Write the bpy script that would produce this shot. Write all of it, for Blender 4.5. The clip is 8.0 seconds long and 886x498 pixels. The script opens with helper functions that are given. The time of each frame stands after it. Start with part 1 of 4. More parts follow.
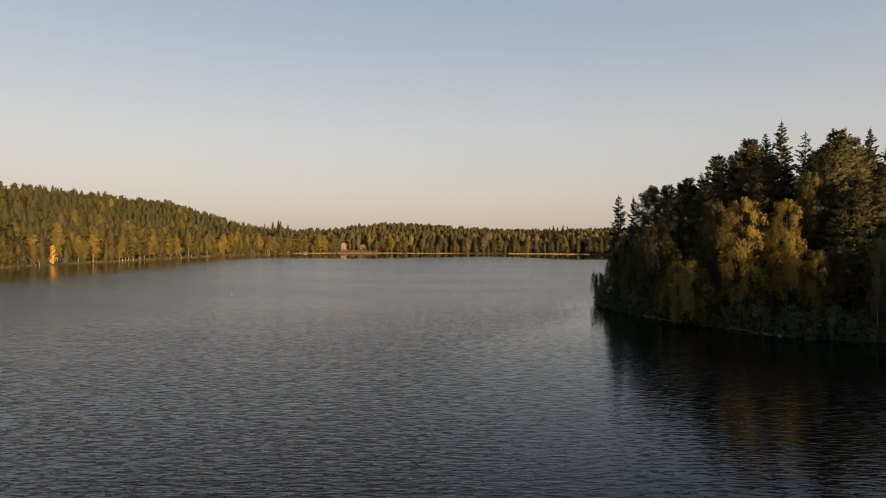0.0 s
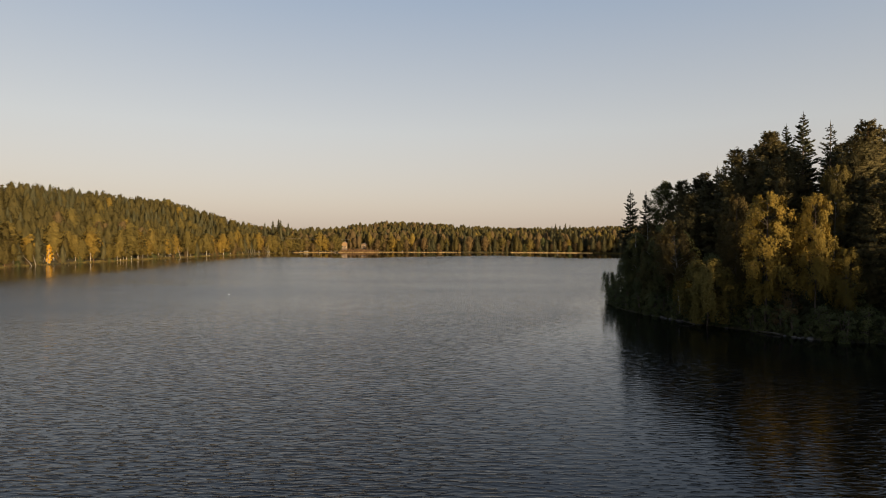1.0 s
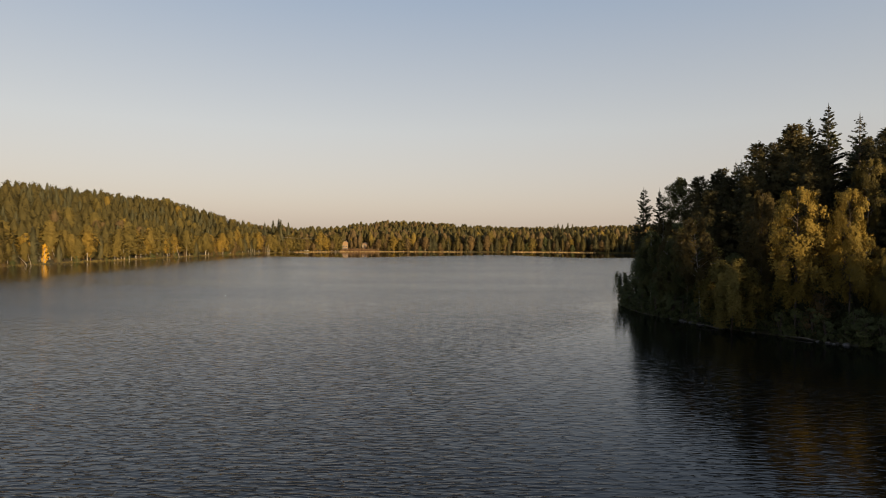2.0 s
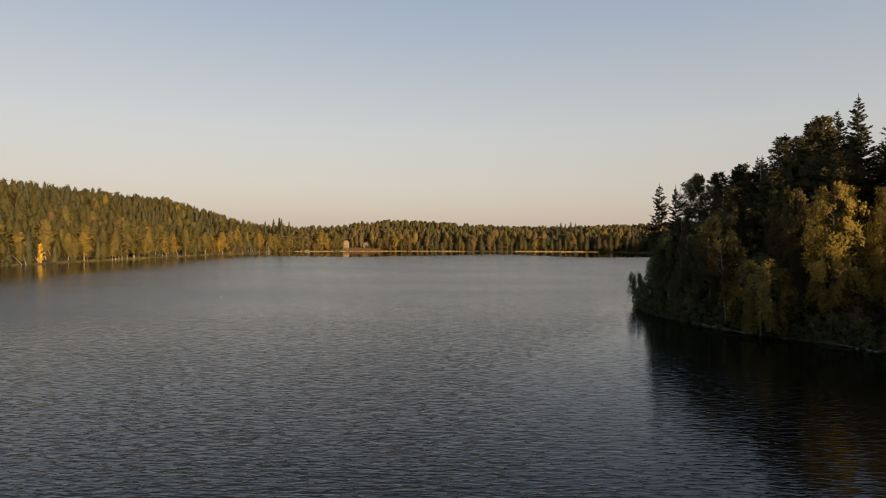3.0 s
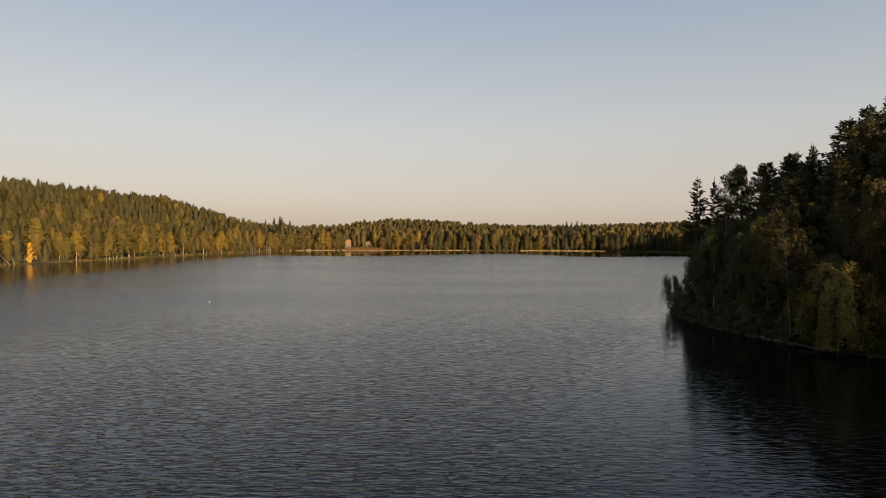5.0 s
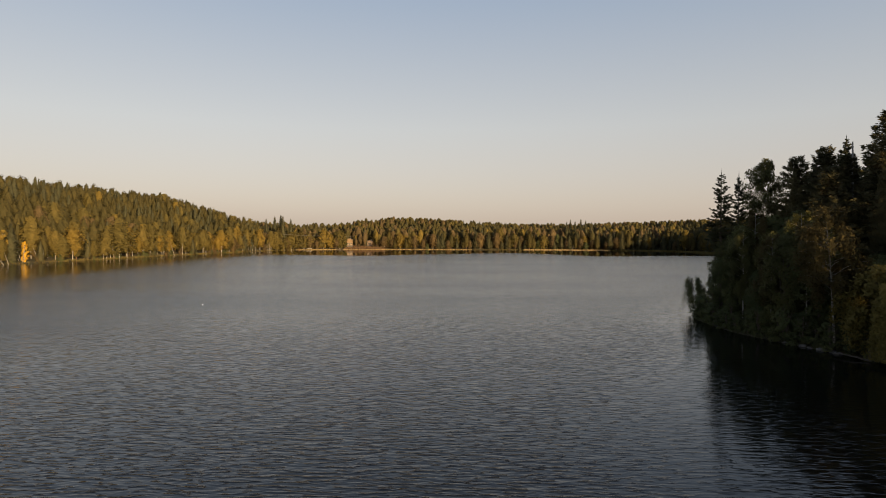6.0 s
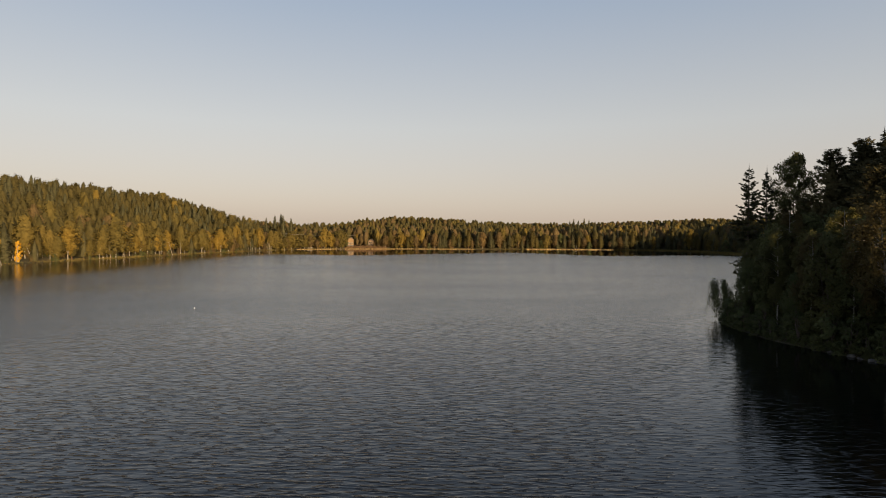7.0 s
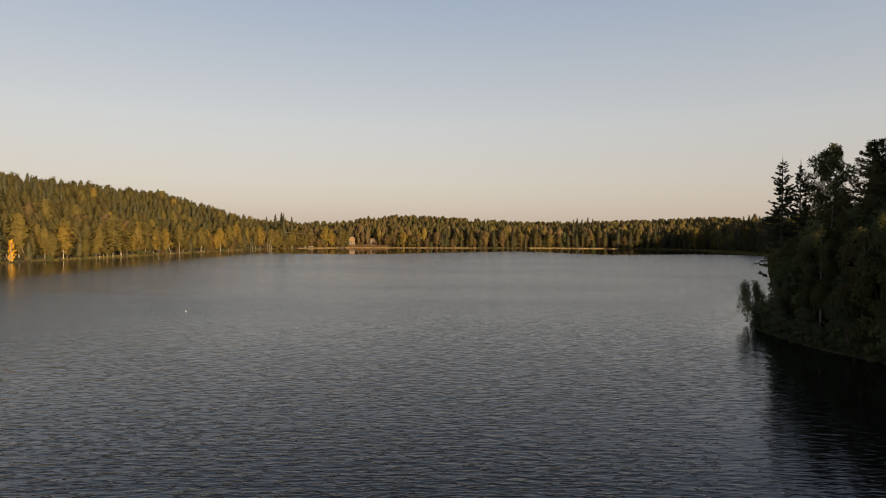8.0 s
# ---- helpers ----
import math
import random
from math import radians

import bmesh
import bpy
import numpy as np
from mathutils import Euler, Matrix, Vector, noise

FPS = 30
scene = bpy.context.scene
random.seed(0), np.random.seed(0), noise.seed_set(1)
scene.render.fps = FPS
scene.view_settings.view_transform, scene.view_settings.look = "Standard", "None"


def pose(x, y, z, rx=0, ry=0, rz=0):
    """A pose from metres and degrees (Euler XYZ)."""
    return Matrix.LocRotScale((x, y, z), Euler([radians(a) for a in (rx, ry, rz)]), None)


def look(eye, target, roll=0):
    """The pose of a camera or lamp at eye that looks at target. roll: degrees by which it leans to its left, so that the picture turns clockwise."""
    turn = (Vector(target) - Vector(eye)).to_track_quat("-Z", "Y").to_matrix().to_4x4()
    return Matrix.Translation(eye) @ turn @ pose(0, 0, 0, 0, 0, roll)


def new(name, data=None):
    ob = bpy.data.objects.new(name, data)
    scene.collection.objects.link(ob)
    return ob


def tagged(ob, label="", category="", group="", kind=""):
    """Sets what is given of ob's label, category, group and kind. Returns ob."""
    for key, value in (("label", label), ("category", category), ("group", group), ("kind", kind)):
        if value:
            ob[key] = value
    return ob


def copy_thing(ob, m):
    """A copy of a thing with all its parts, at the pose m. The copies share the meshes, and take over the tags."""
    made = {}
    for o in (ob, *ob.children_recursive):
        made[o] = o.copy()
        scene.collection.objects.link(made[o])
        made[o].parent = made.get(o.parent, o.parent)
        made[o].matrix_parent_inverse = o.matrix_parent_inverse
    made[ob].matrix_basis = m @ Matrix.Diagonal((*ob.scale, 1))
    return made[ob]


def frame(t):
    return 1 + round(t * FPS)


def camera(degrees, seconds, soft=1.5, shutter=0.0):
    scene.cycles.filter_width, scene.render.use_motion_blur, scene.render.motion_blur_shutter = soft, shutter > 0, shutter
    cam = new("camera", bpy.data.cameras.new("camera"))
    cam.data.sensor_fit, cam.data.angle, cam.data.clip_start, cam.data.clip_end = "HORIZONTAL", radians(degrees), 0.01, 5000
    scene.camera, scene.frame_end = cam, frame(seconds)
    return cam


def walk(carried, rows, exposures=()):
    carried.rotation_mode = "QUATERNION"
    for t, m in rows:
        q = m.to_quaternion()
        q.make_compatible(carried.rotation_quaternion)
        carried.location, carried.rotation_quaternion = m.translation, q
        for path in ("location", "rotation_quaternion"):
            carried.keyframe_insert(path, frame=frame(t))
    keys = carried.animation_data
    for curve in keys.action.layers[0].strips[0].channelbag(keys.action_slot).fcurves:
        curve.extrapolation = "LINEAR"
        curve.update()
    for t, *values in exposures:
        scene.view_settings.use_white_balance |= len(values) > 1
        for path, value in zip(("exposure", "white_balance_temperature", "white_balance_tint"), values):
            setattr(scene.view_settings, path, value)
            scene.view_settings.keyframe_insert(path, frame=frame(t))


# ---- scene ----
cam = camera(74.0, 8.0, soft=1.0)
PATH = [
    (0, (0.227, -0.189, 10.668), (0.207, 1.811, 10.644), 0.3),
    (0.5, (-0.203, 1.829, 10.575), (-0.224, 3.829, 10.55), 0.3),
    (1, (-0.621, 3.923, 10.504), (-0.643, 5.923, 10.477), 0.2),
    (1.5, (-1.03, 6.09, 10.452), (-1.053, 8.09, 10.424), 0.2),
    (3, (-2.232, 12.986, 10.385), (-2.26, 14.985, 10.354), 0.2),
    (3.5, (-2.633, 15.402, 10.383), (-2.663, 17.402, 10.35), 0.2),
    (4, (-3.04, 17.87, 10.386), (-3.072, 19.87, 10.352), 0.2),
    (4.5, (-3.455, 20.387, 10.391), (-3.488, 22.386, 10.357), 0.2),
    (6, (-4.774, 28.182, 10.395), (-4.814, 30.181, 10.357), 0.2),
    (6.5, (-5.249, 30.848, 10.382), (-5.29, 32.848, 10.343), 0.2),
    (7, (-5.745, 33.543, 10.358), (-5.788, 35.542, 10.318), 0.2),
    (7.5, (-6.266, 36.26, 10.32), (-6.312, 38.259, 10.278), 0.2),
    (8, (-6.815, 38.996, 10.265), (-6.862, 40.995, 10.221), 0.2),
]
walk(cam, [(t, look(eye, target, roll)) for t, eye, target, roll in PATH])

# ---- world, sun and exposure ----
SUN_EL, SUN_AZ = radians(8.0), radians(145.0)   # azimuth clockwise from +Y
world = bpy.data.worlds.new("evening_sky")
scene.world = world
world.use_nodes = True
wn, wl = world.node_tree.nodes, world.node_tree.links
sky = wn.new("ShaderNodeTexSky")
sky.sky_type, sky.sun_disc = "NISHITA", False
sky.sun_elevation, sky.sun_rotation = SUN_EL, SUN_AZ
sky.air_density, sky.dust_density, sky.ozone_density = 1.0, 2.0, 1.5
# evening haze: the sky's blue is washed out and slightly warm
grey = wn.new("ShaderNodeRGBToBW")
wl.new(sky.outputs[0], grey.inputs[0])
haze = wn.new("ShaderNodeMixRGB")
haze.inputs[0].default_value = 0.5
wl.new(sky.outputs[0], haze.inputs[1]); wl.new(grey.outputs[0], haze.inputs[2])
warm = wn.new("ShaderNodeMixRGB")
warm.blend_type, warm.inputs[0].default_value, warm.inputs[2].default_value = "MULTIPLY", 1.0, (1.15, 1.0, 0.94, 1)
wl.new(haze.outputs[0], warm.inputs[1])
# the haze itself, beige low down and grey-blue higher up
where = wn.new("ShaderNodeTexCoord")
axes = wn.new("ShaderNodeSeparateXYZ")
wl.new(where.outputs["Generated"], axes.inputs[0])
veil = wn.new("ShaderNodeValToRGB")
steps = veil.color_ramp.elements
for _ in range(4):
    steps.new(0.5)
for e, (p, c) in zip(steps, ((0.0, (1.06, 0.85, 0.69)), (0.06, (1.045, 0.90, 0.765)), (0.18, (0.98, 0.99, 0.98)), (0.38, (0.58, 0.742, 0.975)), (0.55, (0.36, 0.46, 0.69)), (1.0, (0.32, 0.42, 0.66)))):
    e.position, e.color = p, (*c, 1)
wl.new(axes.outputs["Z"], veil.inputs[0])
lift = wn.new("ShaderNodeMixRGB")
lift.blend_type, lift.inputs[0].default_value, lift.inputs[2].default_value = "MULTIPLY", 1.0, (2.2, 2.2, 2.2, 1)
wl.new(veil.outputs[0], lift.inputs[1])
both = wn.new("ShaderNodeMixRGB")
both.inputs[0].default_value = 0.75
wl.new(warm.outputs[0], both.inputs[1]); wl.new(lift.outputs[0], both.inputs[2])
wl.new(both.outputs[0], wn["Background"].inputs[0])
wn["Background"].inputs[1].default_value = 0.14
sun = new("sun", bpy.data.lights.new("sun", "SUN"))
sun.data.energy, sun.data.angle, sun.data.color = 5.0, radians(0.6), (1.0, 0.695, 0.375)
scene.view_settings.exposure = 0.87
toward_sun = Vector((math.sin(SUN_AZ) * math.cos(SUN_EL), math.cos(SUN_AZ) * math.cos(SUN_EL), math.sin(SUN_EL)))
sun.matrix_world = look(toward_sun * 300, (0, 0, 0))

rng = np.random.default_rng(7)


# ---- materials ----
def nodes_of(name):
    m = bpy.data.materials.new(name)
    m.use_nodes = True
    n, l = m.node_tree.nodes, m.node_tree.links
    return m, n, l, n["Principled BSDF"]


def ramp(n, stops):
    r = n.new("ShaderNodeValToRGB")
    e = r.color_ramp.elements
    while len(e) < len(stops):
        e.new(0.5)
    for i, (p, c) in enumerate(stops):
        e[i].position, e[i].color = p, (*c, 1)
    return r


def noise_tex(n, l, scale, detail=4, vec=None, rough=0.55):
    t = n.new("ShaderNodeTexNoise")
    t.inputs["Scale"].default_value, t.inputs["Detail"].default_value, t.inputs["Roughness"].default_value = scale, detail, rough
    if vec is None:
        vec = n.new("ShaderNodeNewGeometry").outputs["Position"]
    l.new(vec, t.inputs["Vector"])
    return t


def leaf_material(name, dark, mid, light, patch=0.25, through_light=0.3, spread=0.35):
    """Foliage: three tones by clump, leaf and tree, with some light coming through."""
    m, n, l, b = nodes_of(name)
    big = noise_tex(n, l, patch, 3)
    geo = n.new("ShaderNodeNewGeometry")
    info = n.new("ShaderNodeObjectInfo")
    a = n.new("ShaderNodeMath"); a.operation = "MULTIPLY_ADD"
    l.new(geo.outputs["Random Per Island"], a.inputs[0]); a.inputs[1].default_value = 0.2
    c = n.new("ShaderNodeMath"); c.operation = "MULTIPLY_ADD"
    l.new(info.outputs["Random"], c.inputs[0]); c.inputs[1].default_value = 0.25
    d = n.new("ShaderNodeMath"); d.operation = "MULTIPLY_ADD"
    l.new(big.outputs["Fac"], d.inputs[0]); d.inputs[1].default_value = spread * 2; d.inputs[2].default_value = -spread + 0.30
    l.new(d.outputs[0], c.inputs[2]); l.new(c.outputs[0], a.inputs[2])
    r = ramp(n, [(0.15, dark), (0.5, mid), (0.85, light)])
    l.new(a.outputs[0], r.inputs[0])
    l.new(r.outputs[0], b.inputs["Base Color"])
    b.inputs["Roughness"].default_value = 0.75
    b.inputs["Specular IOR Level"].default_value = 0.15
    tr = n.new("ShaderNodeBsdfTranslucent")
    l.new(r.outputs[0], tr.inputs[0])
    mix = n.new("ShaderNodeMixShader")
    mix.inputs[0].default_value = through_light
    l.new(b.outputs[0], mix.inputs[1]); l.new(tr.outputs[0], mix.inputs[2])
    l.new(mix.outputs[0], n["Material Output"].inputs[0])
    return m


def plain_material(name, stops, scale, rough=0.85, bump=0.3, stretch=(1, 1, 1), detail=6):
    m, n, l, b = nodes_of(name)
    co = n.new("ShaderNodeTexCoord")
    mp = n.new("ShaderNodeMapping")
    mp.inputs["Scale"].default_value = stretch
    l.new(co.outputs["Object"], mp.inputs[0])
    t = noise_tex(n, l, scale, detail, mp.outputs[0])
    r = ramp(n, stops)
    l.new(t.outputs["Fac"], r.inputs[0]); l.new(r.outputs[0], b.inputs["Base Color"])
    b.inputs["Roughness"].default_value = rough
    bp = n.new("ShaderNodeBump")
    bp.inputs["Strength"].default_value, bp.inputs["Distance"].default_value = bump, 0.05
    l.new(t.outputs["Fac"], bp.inputs["Height"]); l.new(bp.outputs[0], b.inputs["Normal"])
    return m


M_SPRUCE = leaf_material("spruce_needles", (0.036, 0.041, 0.023), (0.060, 0.064, 0.032), (0.096, 0.088, 0.040), 0.3, 0.22)
# spruce needles again, paler and bluer: the far woods' haze is in the colour
M_HAZEDSPRUCE = leaf_material("young_spruce_needles", (0.044, 0.047, 0.025), (0.072, 0.071, 0.036), (0.110, 0.098, 0.046), 0.3, 0.25)
M_PINE = leaf_material("pine_needles", (0.042, 0.040, 0.016), (0.071, 0.061, 0.021), (0.110, 0.086, 0.027), 0.3, 0.28)
# copy of the pine needles, raised in tone to lift the point's shaded crowns
M_LIFTEDPINE = leaf_material("old_pine_needles", (0.047, 0.048, 0.023), (0.080, 0.073, 0.033), (0.126, 0.104, 0.043), 0.3, 0.25)
M_ALDER = leaf_material("alder_leaves", (0.043, 0.055, 0.023), (0.078, 0.091, 0.035), (0.132, 0.135, 0.047), 0.4, 0.25)
M_BIRCH = leaf_material("birch_leaves_green", (0.070, 0.062, 0.020), (0.120, 0.097, 0.028), (0.182, 0.136, 0.036), 0.35, 0.35)
M_GOLD = leaf_material("birch_leaves_gold", (0.10, 0.078, 0.020), (0.18, 0.130, 0.029), (0.28, 0.190, 0.038), 0.25, 0.35)
M_ORANGE = leaf_material("birch_leaves_orange", (0.34, 0.20, 0.02), (0.50, 0.30, 0.03), (0.64, 0.40, 0.05), 0.6, 0.35)
M_OLIVE = leaf_material("weeping_birch_leaves", (0.088, 0.074, 0.020), (0.165, 0.128, 0.029), (0.270, 0.188, 0.038), 0.3, 0.28, 0.26)
# undergrowth leaves darker than the alder's: the shade under the trees is in them
M_SHADEFERN = leaf_material("shade_dark_fronds", (0.026, 0.032, 0.015), (0.046, 0.052, 0.022), (0.078, 0.078, 0.03), 0.4, 0.25)
M_DULL = leaf_material("dull_green_leaves", (0.046, 0.050, 0.020), (0.080, 0.081, 0.028), (0.134, 0.122, 0.039), 0.35, 0.3)
M_RUST = leaf_material("rust_leaves", (0.070, 0.054, 0.026), (0.120, 0.086, 0.038), (0.175, 0.118, 0.048), 0.4, 0.3)
M_UMBER = leaf_material("umber_leaves", (0.048, 0.041, 0.016), (0.077, 0.061, 0.022), (0.110, 0.083, 0.028), 0.4, 0.3, 0.22)
M_WILLOW = leaf_material("willow_leaves", (0.086, 0.077, 0.023), (0.150, 0.126, 0.035), (0.235, 0.184, 0.051), 0.4, 0.35)
M_GRASS = leaf_material("bank_grass", (0.06, 0.054, 0.018), (0.115, 0.094, 0.028), (0.18, 0.138, 0.046), 0.3, 0.25)
M_FIELD = leaf_material("faded_field_grass", (0.085, 0.054, 0.030), (0.130, 0.082, 0.043), (0.185, 0.118, 0.066), 0.2, 0.2)
M_REED = leaf_material("dry_reeds", (0.22, 0.16, 0.07), (0.36, 0.26, 0.12), (0.48, 0.36, 0.18), 0.3, 0.2)
M_BARK = plain_material("grey_bark", [(0.3, (0.05, 0.04, 0.03)), (0.7, (0.14, 0.11, 0.085))], 3.0, 0.95, 0.6, (4, 4, 1))
M_PINEBARK = plain_material("pine_bark", [(0.3, (0.06, 0.036, 0.022)), (0.7, (0.16, 0.09, 0.05))], 3.0, 0.95, 0.6, (4, 4, 1))
M_WHITEBARK = plain_material("birch_bark", [(0.38, (0.05, 0.045, 0.04)), (0.48, (0.30, 0.28, 0.24)), (0.8, (0.45, 0.42, 0.36))], 2.2, 0.7, 0.2, (1, 1, 2.5))
M_STONE = plain_material("granite", [(0.3, (0.05, 0.048, 0.045)), (0.7, (0.13, 0.125, 0.115))], 4.0, 0.9, 0.5)
M_LOG = plain_material("weathered_log", [(0.3, (0.045, 0.04, 0.033)), (0.7, (0.10, 0.088, 0.07))], 5.0, 0.9, 0.4, (1, 1, 1))


def ground_material():
    m, n, l, b = nodes_of("forest_floor")
    t1, t2 = noise_tex(n, l, 0.05, 4), noise_tex(n, l, 1.2, 6)
    r1 = ramp(n, [(0.35, (0.03, 0.032, 0.015)), (0.65, (0.075, 0.062, 0.028))])
    r2 = ramp(n, [(0.3, (0.5, 0.5, 0.5)), (0.7, (1.2, 1.15, 1.0))])
    mx = n.new("ShaderNodeMixRGB"); mx.blend_type = "MULTIPLY"; mx.inputs[0].default_value = 1
    l.new(t1.outputs["Fac"], r1.inputs[0]); l.new(t2.outputs["Fac"], r2.inputs[0])
    l.new(r1.outputs[0], mx.inputs[1]); l.new(r2.outputs[0], mx.inputs[2])
    l.new(mx.outputs[0], b.inputs["Base Color"])
    b.inputs["Roughness"].default_value = 0.95
    bp = n.new("ShaderNodeBump"); bp.inputs["Strength"].default_value, bp.inputs["Distance"].default_value = 0.6, 0.2
    l.new(t2.outputs["Fac"], bp.inputs["Height"]); l.new(bp.outputs[0], b.inputs["Normal"])
    return m


WAVE = 0.082


def water_material():
    """Dark lake water with wind ripples; the mesh's 'ripple' says how open to the wind it lies."""
    m, n, l, b = nodes_of("lake_water")
    b.inputs["Base Color"].default_value = (0.002, 0.003, 0.003, 1)
    b.inputs["Roughness"].default_value = 0.06
    b.inputs["IOR"].default_value = 1.34
    b.inputs["Specular IOR Level"].default_value = 0.55
    pos = n.new("ShaderNodeNewGeometry").outputs["Position"]

    def waves(scale, stretch, turn, detail, at=pos):
        mp = n.new("ShaderNodeMapping")
        mp.inputs["Scale"].default_value, mp.inputs["Rotation"].default_value = stretch, (0, 0, radians(turn))
        l.new(at, mp.inputs[0])
        return noise_tex(n, l, scale, detail, mp.outputs[0], 0.5).outputs["Fac"]

    def crest(height, lo, hi, size):
        """The steep fronts of the higher waves."""
        step = n.new("ShaderNodeMapRange"); step.interpolation_type = "SMOOTHSTEP"
        step.inputs["From Min"].default_value, step.inputs["From Max"].default_value, step.inputs["To Max"].default_value = lo, hi, size
        l.new(height, step.inputs["Value"])
        return step.outputs[0]

    def total(*terms):
        """The sum of the heights, each times its share."""
        out = None
        for height, share in terms:
            m = n.new("ShaderNodeMath"); m.operation = "MULTIPLY_ADD"; m.inputs[1].default_value = share
            l.new(height, m.inputs[0])
            if out is not None:
                l.new(out, m.inputs[2])
            else:
                m.inputs[2].default_value = 0.0
            out = m.outputs[0]
        return out

    # wavelets run before the wind: each is pushed forward where it is high, so that its front is steep and its back gentle
    push = n.new("ShaderNodeVectorMath"); push.operation = "MULTIPLY_ADD"
    push.inputs[1].default_value = (0, 0.3, 0)
    l.new(waves(4.6, (0.22, 1.0, 1), 5, 1), push.inputs[0]); l.new(pos, push.inputs[2])
    small = waves(4.6, (0.22, 1.0, 1), 5, 1, push.outputs[0])
    large, fine_ripple, swell = waves(0.7, (0.9, 1.0, 1), -7, 2), waves(9.0, (0.4, 1.0, 1), 3, 1), waves(2.1, (0.3, 1.0, 1), -4, 1)
    # out on the open lake the waves have grown longer
    ch = n.new("ShaderNodeAttribute"); ch.attribute_name = "chop"
    grown = n.new("ShaderNodeMapRange")
    grown.inputs["From Min"].default_value, grown.inputs["From Max"].default_value = 0.35, 0.9
    grown.inputs["To Min"].default_value, grown.inputs["To Max"].default_value = 1.0, 0.06
    l.new(ch.outputs["Fac"], grown.inputs["Value"])
    long_waves = n.new("ShaderNodeMath"); long_waves.operation = "MULTIPLY"
    l.new(total((large, 0.6), (crest(large, 0.5, 0.62, 1.0), 0.55)), long_waves.inputs[0]); l.new(grown.outputs[0], long_waves.inputs[1])
    height = total((small, 0.62), (crest(small, 0.54, 0.66, 1.0), 0.34), (swell, 0.5), (fine_ripple, 0.10), (long_waves.outputs[0], 1.0))
    at = n.new("ShaderNodeAttribute"); at.attribute_name = "ripple"
    along_wind = n.new("ShaderNodeMapping"); along_wind.inputs["Scale"].default_value = (0.35, 1.0, 1.0)
    l.new(pos, along_wind.inputs[0])
    gust = noise_tex(n, l, 0.03, 3, along_wind.outputs[0])
    gr = n.new("ShaderNodeMapRange")
    gr.inputs["From Min"].default_value, gr.inputs["From Max"].default_value = 0.35, 0.65
    gr.inputs["To Min"].default_value, gr.inputs["To Max"].default_value = 0.84, 1.1
    l.new(gust.outputs["Fac"], gr.inputs["Value"])
    k = n.new("ShaderNodeMath"); k.operation = "MULTIPLY"
    l.new(at.outputs["Fac"], k.inputs[0]); l.new(gr.outputs[0], k.inputs[1])
    fine = n.new("ShaderNodeMapRange"); fine.inputs["From Min"].default_value, fine.inputs["From Max"].default_value = 0.1, 0.5; fine.inputs["To Min"].default_value, fine.inputs["To Max"].default_value = 0.28, 0.08
    l.new(ch.outputs["Fac"], fine.inputs["Value"])
    rg = n.new("ShaderNodeMath"); rg.operation = "MULTIPLY_ADD"; rg.inputs[2].default_value = 0.04
    l.new(k.outputs[0], rg.inputs[0]); l.new(fine.outputs[0], rg.inputs[1])
    kk = n.new("ShaderNodeMath"); kk.operation = "MULTIPLY"
    l.new(k.outputs[0], kk.inputs[0]); l.new(ch.outputs["Fac"], kk.inputs[1])
    k = kk
    l.new(rg.outputs[0], b.inputs["Roughness"])
    bp = n.new("ShaderNodeBump"); bp.inputs["Distance"].default_value = WAVE
    l.new(k.outputs[0], bp.inputs["Strength"])
    l.new(height, bp.inputs["Height"]); l.new(bp.outputs[0], b.inputs["Normal"])
    return m


M_GROUND, M_WATER = ground_material(), water_material()


# ---- geometry helpers ----
class Shape:
    """Gathers vertices and faces, with a material index for each face."""

    def __init__(self):
        self.v, self.f, self.m, self.normals, self.n = [], [], [], [], 0

    def add(self, v, f, m=0, normals=None):
        v, f = np.asarray(v, float), np.asarray(f, int)
        self.v.append(v); self.f.append(f + self.n); self.m.append(np.full(len(f), m)); self.n += len(v)
        if normals is not None:
            self.normals.append(normals)
        return self

    def mesh(self, name, mats, smooth=False):
        me = bpy.data.meshes.new(name)
        faces = [q for f in self.f for q in f.tolist()]
        me.from_pydata(np.concatenate(self.v).tolist(), [], faces)
        for mt in mats:
            me.materials.append(mt)
        me.polygons.foreach_set("material_index", np.concatenate(self.m).astype(np.int32))
        if smooth:
            me.polygons.foreach_set("use_smooth", np.ones(len(faces), bool))
        if self.normals:
            at = me.attributes.new("custom_normal", "FLOAT_VECTOR", "POINT")
            at.data.foreach_set("vector", np.concatenate(self.normals).ravel().astype(np.float32))
        me.update()
        return me


def unit(a):
    return a / np.maximum(np.linalg.norm(a, axis=-1, keepdims=True), 1e-9)


def soften(v, own=0.4):
    """Turns the sprays of a crown outwards and gives them the normals of its mass, so that it shades as one body."""
    t = v.reshape(-1, 3, 3).copy()
    c = t.mean(1)
    g = unit(np.cross(t[:, 1] - t[:, 0], t[:, 2] - t[:, 0]))
    lo, hi = np.percentile(c, 4, 0), np.percentile(c, 96, 0)
    out = unit((c - (lo + hi) / 2) / np.maximum(hi - lo, 0.1) ** 1.6 * np.array([1, 1, 0.8]))
    back = (g * out).sum(1) < 0
    t[back] = t[back][:, [0, 2, 1]]
    g[back] *= -1
    n = unit(out * (1 - own) + g * own + np.array([0, 0, 0.12]))
    return t.reshape(-1, 3), np.repeat(n, 3, 0)


def crown_shape(crown, own):
    v, n = soften(np.concatenate(crown.v), own)
    return Shape().add(v, np.arange(len(v)).reshape(-1, 3), 0, n)


